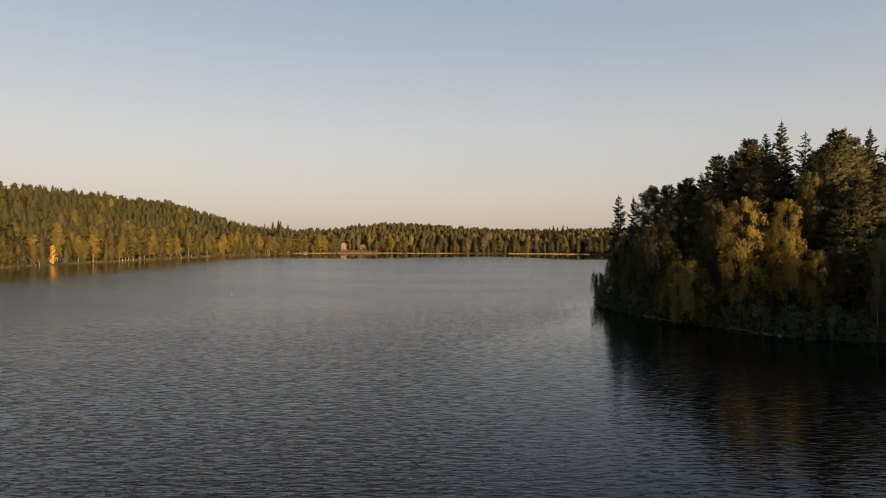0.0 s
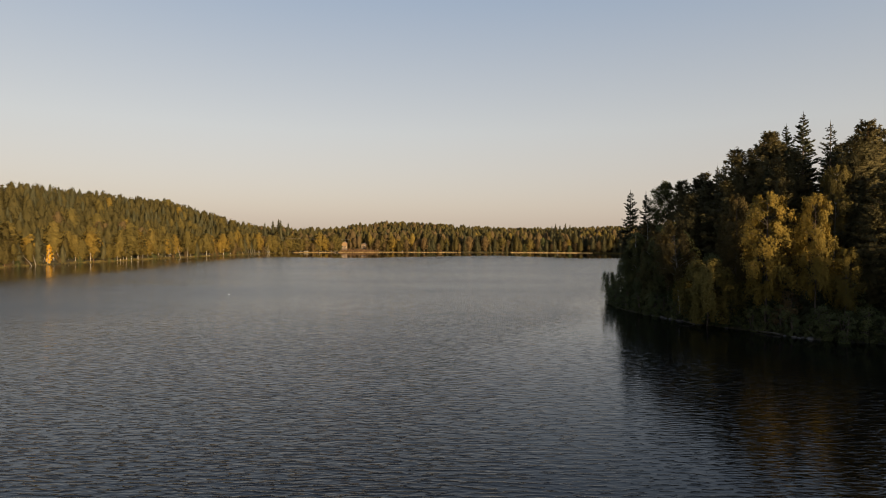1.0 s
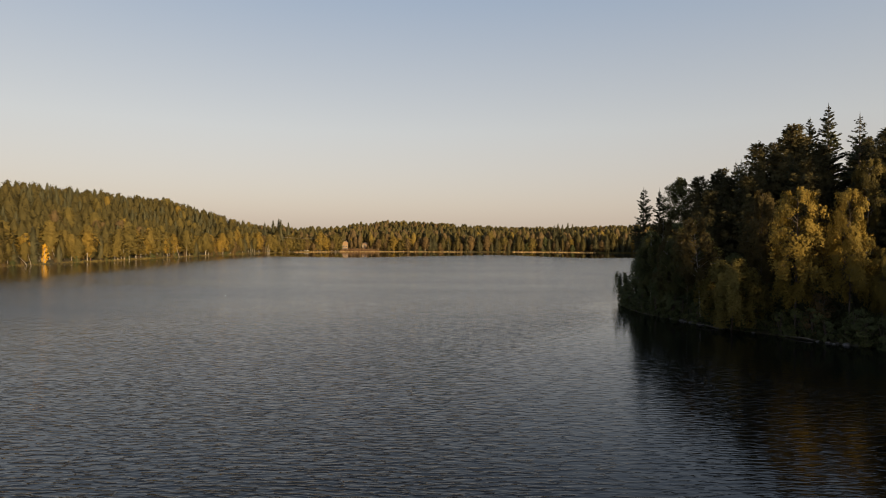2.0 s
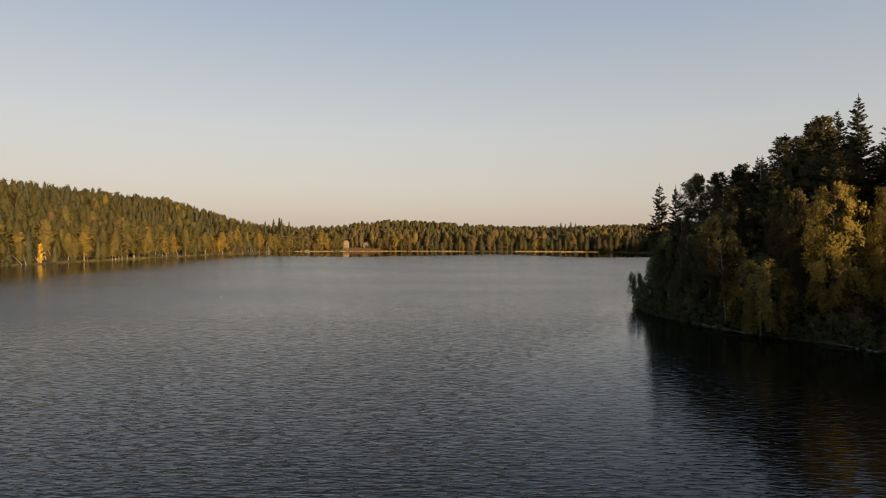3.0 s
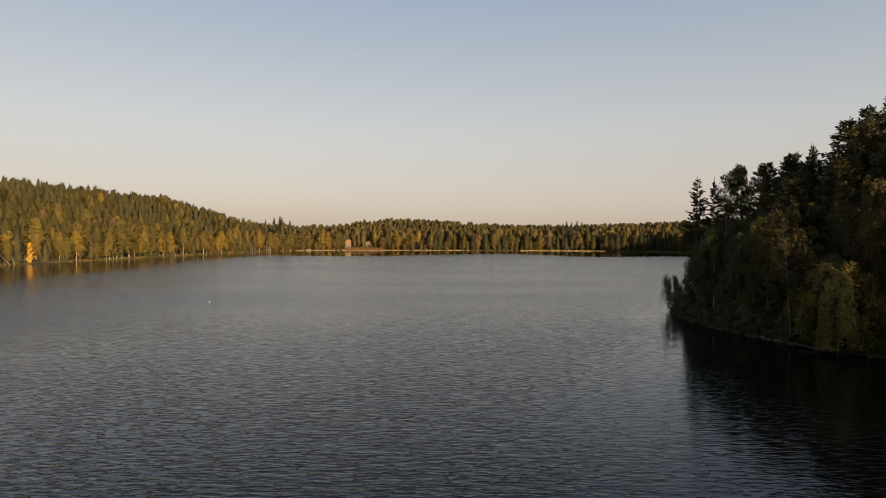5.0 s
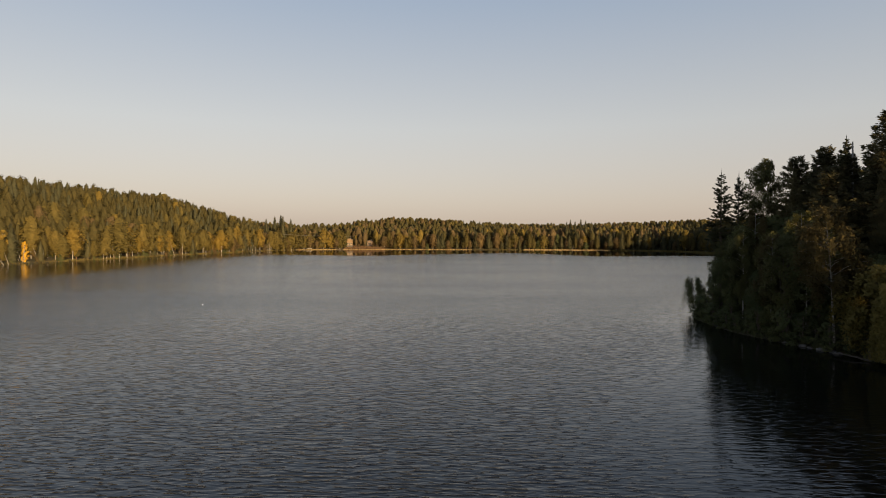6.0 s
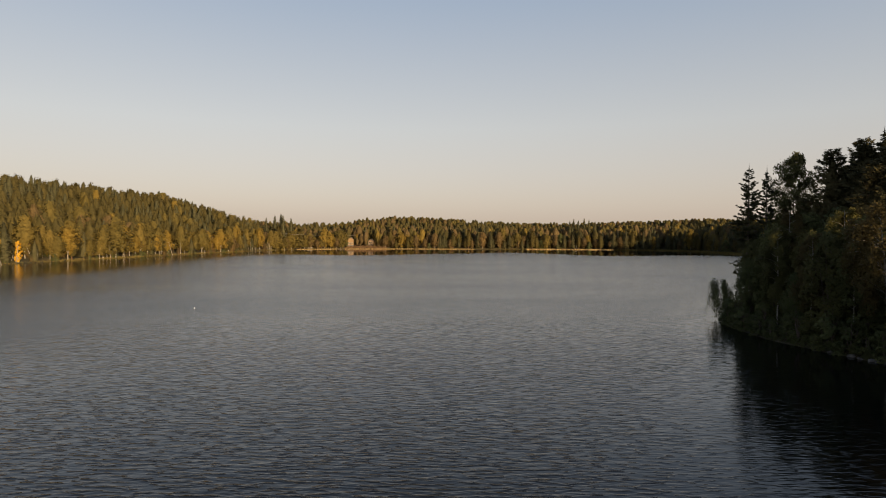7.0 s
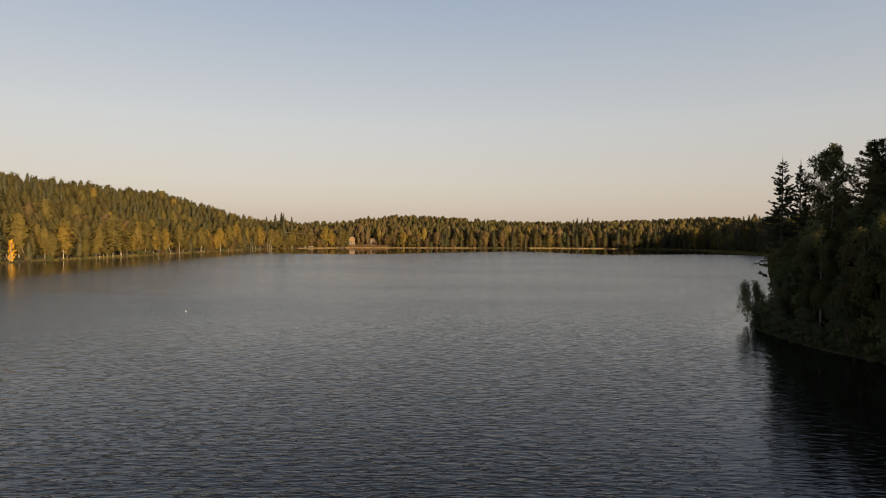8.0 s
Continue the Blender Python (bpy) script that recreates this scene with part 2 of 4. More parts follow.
def cards(p, way, length, width, r, around=True, loose=0.55):
    """Small pointed leaf sprays at p along way; around: they face away from the trunk, more or less."""
    n = len(p)
    way = unit(way)
    face = r.normal(size=(n, 3)) * (loose if around else 1.0)
    if around:
        face = face + unit(p * np.array([1.0, 1.0, 0.0])) + np.array([0, 0, 0.35])
    side = unit(np.cross(way, face)) * (np.reshape(width, (-1, 1)) / 2)
    half = way * (np.reshape(length, (-1, 1)) / 2)
    v = np.stack([p - half + side, p - half * 0.7 - side, p + half], 1).reshape(-1, 3)
    return v, np.arange(3 * n).reshape(-1, 3)


def tube(pts, radii, n=6, cap=True):
    pts, radii = np.asarray(pts, float), np.asarray(radii, float)
    t = unit(np.gradient(pts, axis=0))
    up = np.array([0.31, 0.95, 0.05])
    s = unit(np.cross(t, up)); u = np.cross(s, t)
    a = np.arange(n) * 2 * np.pi / n
    v = pts[:, None] + radii[:, None, None] * (np.cos(a)[None, :, None] * s[:, None] + np.sin(a)[None, :, None] * u[:, None])
    f = []
    for i in range(len(pts) - 1):
        for j in range(n):
            f.append([i * n + j, i * n + (j + 1) % n, (i + 1) * n + (j + 1) % n, (i + 1) * n + j])
    return v.reshape(-1, 3), np.array(f)


def part(name, me, parent, label=""):
    ob = new(name, me)
    ob.parent = parent
    return tagged(ob, label) if label else ob


# ---- trees: each maker gives the meshes of trunk, limbs and crown in metres ----
def bent_trunk(h, r0, r, bend=0.02, n=7, lean=0.0):
    z = np.linspace(0, 1, n)
    x = np.cumsum(r.normal(0, bend * h / n, n)) + lean * h * z ** 1.3; y = np.cumsum(r.normal(0, bend * h / n, n))
    x -= x[0]; y -= y[0]
    pts = np.stack([x, y, -0.6 + z * (h + 0.6)], 1)
    return pts, r0 * (1 - z) ** 0.8 + 0.02


def along(pts, z):
    return np.array([np.interp(z, pts[:, 2], pts[:, 0]), np.interp(z, pts[:, 2], pts[:, 1]), z])


def heart(r, zs, radii, lean=0.0, h=1.0, n=8):
    """The dense middle of a crown: an uneven closed body of leaf-sized facets round the trunk, with a ring at each of zs."""
    rings = []
    for i, (z, q) in enumerate(zip(zs, radii)):
        a = (np.arange(n) + 0.5 * (i % 2)) * 2 * np.pi / n
        k = q * r.uniform(0.72, 1.22, n)
        rings.append(np.stack([np.cos(a) * k + lean * h * (z / h) ** 1.3, np.sin(a) * k, z + r.uniform(-0.3, 0.3, n) * min(1.0, q)], 1))
    out = []
    for lo, hi in zip(rings[:-1], rings[1:]):
        for j in range(n):
            k = (j + 1) % n
            out += [lo[j], lo[k], hi[j], lo[k], hi[k], hi[j]]
    v = np.array(out)
    return v, np.arange(len(v)).reshape(-1, 3)


def shell(r, n, zs, radii, size, lean=0.0, h=1.0, droop=0.4):
    """Leaf sprays lying on the outside of a crown, facing outwards."""
    zs, radii = np.asarray(zs), np.asarray(radii)
    z = r.choice(np.linspace(zs[0], zs[-1], 200), n, p=(w := np.interp(np.linspace(zs[0], zs[-1], 200), zs, radii) + 0.08) / w.sum()) + r.uniform(-0.2, 0.2, n)
    a = r.uniform(0, 2 * np.pi, n)
    lobes = 1 + 0.16 * np.sin(3 * a + r.uniform(0, 6)) * np.sin(z * 1.1 + r.uniform(0, 6))
    q = np.interp(z, zs, radii) * r.uniform(0.72, 1.08, n) * lobes
    p = np.stack([np.cos(a) * q, np.sin(a) * q, z], 1)
    way = np.stack([np.cos(a) * droop, np.sin(a) * droop, -np.ones(n)], 1) + r.normal(0, 0.55, (n, 3))
    v, f = cards(p, way, size * r.uniform(0.7, 1.3, n), size * r.uniform(0.55, 0.85, n), r, True, 0.3)
    v[:, 0] += lean * h * (np.maximum(v[:, 2], 0) / h) ** 1.3
    return v, f


def make_spruce(r, h=20, R=4.3, base=0.06, gap=0.6, sparse=1.7, leaf=0.36, taper=0.72, core=0.0, skin=0, twigs=2):
    tp, tr = bent_trunk(h, 0.012 * h, r, 0.006)
    trunk = Shape().add(*tube(tp, tr, 7))
    limbs, crown = Shape(), Shape()
    P, W, S = [], [], []
    z = base * h
    while z < h * 0.985:
        q = z / h
        L0 = R * (1 - q) ** taper * min(1, 0.55 + 1.6 * q) + 0.12
        for k in range(6 if q < 0.8 else 5):
            az = r.uniform(0, 2 * np.pi)
            L = L0 * r.uniform(0.6, 1.12)
            d = np.array([np.cos(az), np.sin(az), 0.0]); side = np.array([-d[1], d[0], 0])
            o = along(tp, z + r.uniform(-0.2, 0.2))
            drop = r.uniform(0.25, 0.5) * (1 - 0.9 * q)
            curve = lambda s: o + d * (L * s)[:, None] + np.array([0, 0, 1.0]) * (L * (-drop * s + (0.22 + 0.2 * q) * s * s))[:, None]
            if k % twigs == 0:
                limbs.add(*tube(curve(np.array([0, 0.5, 0.95])), np.array([0.045, 0.03, 0.01]) * (0.5 + L / R), 3))
            n = max(4, int(L / 0.2 * 3.6 * sparse))
            s = r.uniform(0.12, 1.0, n) ** 0.75
            off = r.uniform(-1, 1, n) * 0.34 * L * (1.08 - s)
            P.append(curve(s) + side * off[:, None] - np.array([0, 0, 1.0]) * r.uniform(0, 0.28, n)[:, None] * (1 - 0.7 * q))
            W.append(d * 0.8 + side * np.sign(off)[:, None] * 0.7 + np.stack([np.zeros(n), np.zeros(n), r.uniform(-0.9, 0.15, n)], 1))
            S.append(np.full(n, leaf * (0.55 + 0.45 * min(1, L / 1.5))) * r.uniform(0.7, 1.3, n))
        z += gap * r.uniform(0.8, 1.2) * (1 - 0.45 * q)
    P, W, S = np.concatenate(P), np.concatenate(W), np.concatenate(S)
    zs = np.linspace(max(base, 0.04) * h, h * 0.985, 9)
    if core:
        form = R * (1 - zs / h) ** taper * np.minimum(1, 0.55 + 1.6 * zs / h) + 0.05
        crown.add(*heart(r, zs, core * form)).add(*shell(r, skin, zs, 0.82 * form, leaf * 1.1, droop=1.0))
    crown.add(*cards(P, W, S, S * 0.6, r))
    top = along(tp, h * 0.99)
    crown.add(*cards(top + np.array([[0, 0, 0.1], [0, 0, -0.1], [0, 0, 0.35]]), np.array([[0, 0, 1.0]] * 3), np.array([0.9, 0.8, 0.8]), np.array([0.16, 0.2, 0.12]), r))
    return trunk, limbs, crown


def make_pine(r, h=20, R=3.6, base=0.10, whorl=1.1, leaf=0.36, sparse=1.5, core=0.0, skin=0):
    """A pine with a domed top: flat fans of needles, layered one above the other, sag from the trunk and turn up at their ends."""
    tp, tr = bent_trunk(h * 0.97, 0.013 * h, r, 0.025)
    trunk = Shape().add(*tube(tp, tr, 7))
    limbs, crown = Shape(), Shape()
    P, W, S = [], [], []
    z = base * h
    while z < h * 0.965:
        k = (z / h - base) / (1 - base)
        L0 = R * (0.10 + 1.0 * (1 - k ** 1.5) ** 0.9) * min(1, 0.62 + 1.7 * k)
        bare = r.uniform(0, 2 * np.pi)
        for b in range(7):
            az = bare + b * 2 * np.pi / 7 + r.uniform(-0.4, 0.4)
            L = L0 * r.uniform(0.62, 1.12)
            d = np.array([np.cos(az), np.sin(az), 0.0]); side = np.array([-d[1], d[0], 0])
            o = along(tp, min(z + r.uniform(-0.2, 0.2), h * 0.96))
            sag, lift = r.uniform(0.05, 0.38) * (1 - 1.5 * k), r.uniform(0.05, 0.3) + 0.25 * k
            curve = lambda s: o + d * (L * s)[:, None] + np.array([0, 0, 1.0]) * (L * (-sag * s + lift * s * s))[:, None]
            if b % 2 == 0:
                limbs.add(*tube(curve(np.array([0, 0.5, 0.95])), np.array([0.06, 0.04, 0.012]) * (0.6 + 0.5 * (1 - k)), 3))
            n = max(10, int(L * 14 * sparse * whorl))
            s = r.uniform(0.1, 1.0, n) ** 0.7
            off = r.uniform(-1, 1, n) * (0.12 + 0.30 * L * np.sin(np.pi * (0.12 + 0.8 * s)))
            P.append(curve(s) + side * off[:, None] + np.stack([np.zeros(n), np.zeros(n), r.normal(0.05, 0.15, n) - 0.12 * np.abs(off)], 1))
            W.append(d + side * np.sign(off)[:, None] * 0.6 + r.normal(0, 0.35, (n, 3)) + np.array([0, 0, 0.25]))
            S.append(leaf * r.uniform(0.7, 1.4, n))
        z += whorl * r.uniform(0.75, 1.25) * (1 - 0.4 * k)
    n = 90
    u = unit(r.normal(size=(n, 3)))
    P.append(along(tp, h * 0.92) + u * np.array([0.7, 0.7, 0.9]) * R / 4); W.append(u + np.array([0, 0, 0.8])); S.append(leaf * r.uniform(0.8, 1.4, n))
    P, W, S = np.concatenate(P), np.concatenate(W), np.concatenate(S)
    k = np.linspace(0, 1, 8)
    if core:
        zs, form = (base + (0.97 - base) * k) * h * 0.97, R * (0.08 + 1.0 * (1 - k ** 1.5) ** 0.9) * np.minimum(1, 0.62 + 1.7 * k)
        crown.add(*heart(r, zs, core * form)).add(*shell(r, skin, zs, 0.85 * form, leaf * 1.1, droop=0.8))
    crown.add(*cards(P, W, S, S * 0.5, r, True, 0.8))
    return trunk, limbs, crown


def make_birch(r, h=16, R=3.2, base=0.25, limbs_n=44, hang=1.6, leaf=0.33, dense=2.0, lean=0.0, spray=0.25, core=0.0, skin=0, fine=1.0):
    tp, tr = bent_trunk(h * 0.92, 0.005 * h + 0.025, r, 0.03, lean=lean)
    trunk = Shape().add(*tube(tp, tr, 7))
    limbs, crown = Shape(), Shape()
    P, W = [], []
    for i in range(limbs_n):
        q = base + (0.96 - base) * (i + r.uniform(0, 1)) / limbs_n
        k = (q - base) / (1 - base)
        prof = np.sin(np.pi * (0.16 + 0.80 * k)) ** 0.7
        L = R * prof * r.uniform(0.5, 1.2)
        az = i * 2.4 + r.uniform(-0.6, 0.6)
        d = np.array([np.cos(az), np.sin(az), 0.0]); side = np.array([-d[1], d[0], 0])
        o = along(tp, max(0.5, q * h * 0.96 - 0.35 * L))
        up = r.uniform(0.45, 0.9)
        curve = lambda s: o + d * (L * s)[:, None] + np.array([0, 0, 1.0]) * (L * (up * s - 0.35 * s ** 3))[:, None]
        limbs.add(*tube(curve(np.array([0, 0.35, 0.7, 1.0])), np.array([0.035, 0.026, 0.018, 0.008]) * (0.5 + L / R * 0.6), 3))
        for _ in range(int(9 * dense)):
            s = r.uniform(0.3, 1.05) if spray > 0.2 else r.uniform(0.5, 1.05)
            p0 = curve(np.array([s]))[0] + side * r.normal(0, spray) * L * 0.8 + np.array([0, 0, r.uniform(-0.1, 0.45)])
            ln = hang * r.uniform(0.35, 1.25) * (0.55 + 0.45 * (1 - k))
            m = max(4, int(ln / 0.12 * fine))
            t = r.uniform(0, 1, m)
            P.append(p0 + np.stack([r.normal(0, 0.14, m), r.normal(0, 0.14, m), 0.2 - t * ln], 1) + d * (0.18 * ln * t)[:, None])
            W.append(r.normal(0, 0.55, (m, 3)) + np.array([0, 0, -0.6]))
    P, W = np.concatenate(P), np.concatenate(W)
    P[:, 2] = np.maximum(P[:, 2], 0.25)
    S = leaf * r.uniform(0.65, 1.35, len(P))
    k = np.linspace(0, 1, 8)
    if core:
        zs, form = (base + 0.06 + (0.91 - base) * k) * h, R * np.sin(np.pi * (0.06 + 0.88 * k)) ** 0.8
        crown.add(*heart(r, zs, core * form, lean, h)).add(*shell(r, skin, zs, 0.88 * form, leaf * 1.15, lean, h))
    crown.add(*cards(P, W, S, S * 0.62, r))
    return trunk, limbs, crown


def make_leafy(r, h=10, R=3.0, base=0.05, clumps=60, per=200, leaf=0.23, stems=4, lean=0.0):
    """An alder, aspen or shrub, in leaf nearly down to the ground."""
    trunk, limbs, crown = Shape(), Shape(), Shape()
    for i in range(stems):
        a = r.uniform(0, 2 * np.pi)
        z = np.linspace(0, 1, 5)
        sp = r.uniform(0.1, 0.5) * R if stems > 1 else 0.1
        pts = np.stack([np.cos(a) * sp * z + lean * h * z ** 1.4, np.sin(a) * sp * z, -0.5 + z * (h * r.uniform(0.75, 0.92) + 0.5)], 1)
        (trunk if i == 0 else limbs).add(*tube(pts, (0.012 * h + 0.03) * (1 - z) / (1 + 0.3 * i) + 0.012, 6))
    P, W = [], []
    for i in range(clumps):
        q = base + (1 - base) * (i + r.uniform(0, 1)) / clumps
        k = (q - base) / (1 - base)
        rad = R * np.sin(np.pi * (0.2 + 0.76 * k)) ** 0.75 * np.sqrt(r.uniform(0.25, 1.0))
        a = i * 2.4 + r.uniform(-0.5, 0.5)
        cr = R * r.uniform(0.2, 0.36)
        c = np.array([np.cos(a) * rad * 0.8 + lean * h * q ** 1.4, np.sin(a) * rad * 0.8, q * h - cr * 0.6])
        limbs.add(*tube(np.stack([[lean * h * q ** 1.4 * 0.8, 0, max(0.2, q * h * 0.8)], c]), [0.035, 0.012], 3))
        u = unit(r.normal(size=(per, 3))) * r.uniform(0.4, 1, per)[:, None] ** 0.5
        P.append(c + u * np.array([cr, cr, cr * 0.85]))
        W.append(r.normal(0, 0.6, (per, 3)) + u * 0.4 + np.array([0, 0, -0.45]))
    P, W = np.concatenate(P), np.concatenate(W)
    P[:, 2] = np.maximum(P[:, 2], 0.12)
    S = leaf * r.uniform(0.65, 1.35, len(P))
    crown.add(*cards(P, W, S, S * 0.6, r))
    return trunk, limbs, crown


# ---- the lie of the land ----
SHORE_WEST = [(-60, -330), (-140, -260), (-168, -120), (-170, 60), (-166, 190), (-169, 250), (-164, 290), (-162, 338), (-156, 405), (-152, 462), (-136, 512)]
SHORE_NORTH = [(-96, 535), (-50, 545), (30, 548), (78, 556), (104, 548), (132, 539), (166, 525), (186, 490), (186, 440), (174, 378), (154, 300), (122, 225), (80, 172), (52, 146), (36, 126)]
POINT = [(31, 115), (27.4, 108), (26.0, 101.5), (26.0, 95), (27.0, 90), (29.2, 83.5), (31.8, 77.8), (35, 73.3), (38.5, 67.5), (42.5, 65.2), (48, 63.5), (56, 61)]
# unseen eastern shore, drawn in close so that its trees shade the point
SHORE_EAST = [(55, 50), (48, 30), (44, 0), (50, -50), (66, -140), (60, -240), (0, -330)]
LAKE = np.array(SHORE_WEST + SHORE_NORTH + POINT + SHORE_EAST, float)


def inland(x, y):
    """Metres from the waterline: more than nothing on land, less on the lake."""
    x, y = np.asarray(x, float), np.asarray(y, float)
    best, inside = np.full(x.shape, 1e9), np.zeros(x.shape, bool)
    for (ax, ay), (bx, by) in zip(LAKE, np.roll(LAKE, -1, 0)):
        dx, dy = bx - ax, by - ay
        t = np.clip(((x - ax) * dx + (y - ay) * dy) / (dx * dx + dy * dy), 0, 1)
        best = np.minimum(best, np.hypot(x - ax - t * dx, y - ay - t * dy))
        if ay != by:
            inside ^= ((ay > y) != (by > y)) & (x < ax + (y - ay) * dx / dy)
    return np.where(inside, -best, best)


def ease(a):
    a = np.clip(a, 0, 1)
    return a * a * (3 - 2 * a)


def bump_at(x, y, cx, cy, sx, sy):
    return np.exp(-((x - cx) / sx) ** 2 - ((y - cy) / sy) ** 2)


def ground(x, y):
    x, y = np.asarray(x, float), np.asarray(y, float)
    d = inland(x, y)
    west = ease((-x - 120) / 60) * (1 - ease((y - 428) / 150))
    # the 32 m rise at (268, 262) is added out of view to shade the bay
    hill = 6 + 3 * ease((y - 400) / 80) + 3.5 * ease((y - 525) / 30) + 19 * west + 7 * bump_at(x, y, 62, 92, 40, 45) + 2.5 * bump_at(x, y, 110, -20, 50, 110) + 32 * bump_at(x, y, 268, 262, 52, 100) + 9 * bump_at(x, y, -56, 645, 70, 60) + 4 * bump_at(x, y, 230, 480, 80, 200)
    length = np.where(x < -120, 75, np.where(y > 300, 55, 34))
    low = 0.9 * ease(d / 4)
    wob = np.array([noise.noise((a * 0.06, b * 0.06, 0)) for a, b in zip(x.ravel(), y.ravel())]).reshape(x.shape)
    return np.where(d > 0, low + hill * ease(d / length) + 0.7 * wob * ease(d / 10), np.maximum(-4, 0.25 * d))


def grid_mesh(name, xs, ys, height, mats, smooth=True):
    X, Y = np.meshgrid(xs, ys)
    Z = height(X, Y)
    nx = len(xs)
    i = (np.arange(len(ys) - 1)[:, None] * nx + np.arange(nx - 1)[None]).ravel()
    sh = Shape().add(np.stack([X.ravel(), Y.ravel(), Z.ravel()], 1), np.stack([i, i + 1, i + nx + 1, i + nx], 1))
    return sh.mesh(name, mats, smooth)


xs = np.concatenate([[-4000, -2500, -1500, -900, -600, -450], np.arange(-380, 15, 8.0), np.arange(15, 90, 1.6), np.arange(90, 300, 9.0), [330, 400, 550, 900, 1500, 2500, 4000]])
ys = np.concatenate([[-4000, -2500, -1500, -900, -600, -450, -380], np.arange(-340, 40, 14.0), np.arange(40, 135, 1.6), np.arange(135, 700, 8.0), [730, 800, 900, 1100, 1500, 2500, 4500]])
tagged(new("ground", grid_mesh("ground", xs, ys, ground, [M_GROUND])), "dark mossy forest floor rising from the lake's edge", "ground", kind="structure")


def ripple_at(x, y):
    d = -inland(x, y)
    # sheltered water: a wide strip of uneven width under the far woods, a narrower one under the western bank
    wob = np.array([noise.noise((a * 0.03, b * 0.012, 2)) for a, b in zip(x.ravel(), y.ravel())]).reshape(x.shape)
    edge = np.interp(x, [-150, -120, -70, -15, 30, 80, 125, 170], [395, 400, 368, 408, 450, 388, 402, 370]) + 14 * wob
    far = 0.04 + 0.96 * ease((edge - y) / 22)
    west = 0.36 + 0.64 * ease((x + 130 + 14 * wob) / 30)
    lee = 1 - (0.90 - 0.28 * ease((d - 6) / 18)) * ease((x + 3 - 20 * ease((y - 56) / 40)) / 10) * ease((112 - y) / 16) * ease((y + 60) / 60)
    return np.clip(np.minimum(np.minimum(far, west), lee) * (0.6 + 0.4 * ease(d / 8)), 0, 1)


wx, wy = np.arange(-260, 260, 6.0), np.concatenate([np.arange(-420, -30, 20.0), np.arange(-30, 640, 5.0)])
water = tagged(new("water", grid_mesh("water", wx, wy, lambda x, y: 0 * x, [M_WATER])), "dark grey lake water ruffled by a light breeze", "water", kind="structure")
X, Y = np.meshgrid(wx, wy)
chop = water.data.attributes.new("chop", "FLOAT", "POINT")
chop.data.foreach_set("value", ((1 - 0.66 * ease((np.hypot(X, Y * 0.9) - 22) / 100)) * (0.58 + 0.42 * np.maximum(ease((X + 62) / 40), ease((Y - 100) / 50)))).ravel().astype(np.float32))
ripple = water.data.attributes.new("ripple", "FLOAT", "POINT")
ripple.data.foreach_set("value", ripple_at(X, Y).ravel().astype(np.float32))

# ---- planting ----
MAKERS = {"spruce": make_spruce, "pine": make_pine, "birch": make_birch, "leafy": make_leafy}
BARKS = {"spruce": M_BARK, "pine": M_PINEBARK, "birch": M_WHITEBARK, "leafy": M_BARK}
KINDS = {"spruce": "spruce_tree", "pine": "pine_tree", "birch": "birch_tree", "leafy": "alder_tree"}
FIRST = {}


def plant(key, maker, leaves, x, y, top, label, group, nominal, seed=0, width=1.0, turn=None, name=None, category=None, foot=None, bark=None, **form):
    """A tree at (x, y) whose top stands at the height top. Trees of one key share their meshes."""
    z = float(ground(np.array([x]), np.array([y]))[0]) if foot is None else foot
    s = (top - z) / nominal
    m = pose(x, y, z - 0.05, 0, 0, rng.uniform(0, 360) if turn is None else turn) @ Matrix.Diagonal((s * width, s * width, s, 1))
    if key in FIRST:
        first = FIRST[key]
        ob = copy_thing(first, m @ Matrix.Diagonal((1 / first.scale[0], 1 / first.scale[1], 1 / first.scale[2], 1)))
        tagged(ob, label, group=group)
        return ob
    r = np.random.default_rng(seed + sum(ord(c) for c in key))
    trunk, limbs, crown = MAKERS[maker](r, h=nominal, **form)
    ob = new(name or KINDS[maker])
    ob.matrix_basis = m
    bark = bark or BARKS[maker]
    part("trunk", trunk.mesh("trunk", [bark], True), ob)
    part("branchwork", limbs.mesh("branchwork", [bark], True), ob)
    part("crown", crown_shape(crown, {"birch": 0.55, "leafy": 0.5}.get(maker, 0.4)).mesh("crown", [leaves], True), ob)
    tagged(ob, label, category or "tree", group)
    FIRST[key] = ob
    return ob


ON_POINT = "trees on the wooded point"
# spruces on the point: x, y, height of the tip above the lake, width
for x, y, top, w in ((31.8, 110.0, 19.7, 1.05), (35.4, 112.5, 19.6, 0.85)):
    plant("spruce_airy", "spruce", M_SPRUCE, x, y, top, "lone dark spruce with open drooping branches at the point's tip", ON_POINT, 20, width=w, base=0.45, gap=0.66, sparse=1.5, leaf=0.34, R=4.1)
for i, (x, y, top, w) in enumerate([(44.2, 103, 23.2, 0.85), (45, 99, 23.8, 0.85), (51.6, 96, 28.6, 0.9), (52.7, 93.5, 30.0, 1.0), (64.2, 90, 28.4, 1.0), (57, 100, 25, 1.1), (47.5, 108, 24, 1.0), (61, 82, 25, 1.2)]):
    plant(f"spruce{i % 3}", "spruce", M_SPRUCE, x, y, top, "tall dark green spruce with drooping branches on the wooded point", ON_POINT, 20, width=w)
plant("spruce_thin", "spruce", M_SPRUCE, 51.4, 85, 27.0, "thin-topped spruce with sparse branches on the wooded point", ON_POINT, 20, width=1.0, sparse=0.8, gap=0.8)
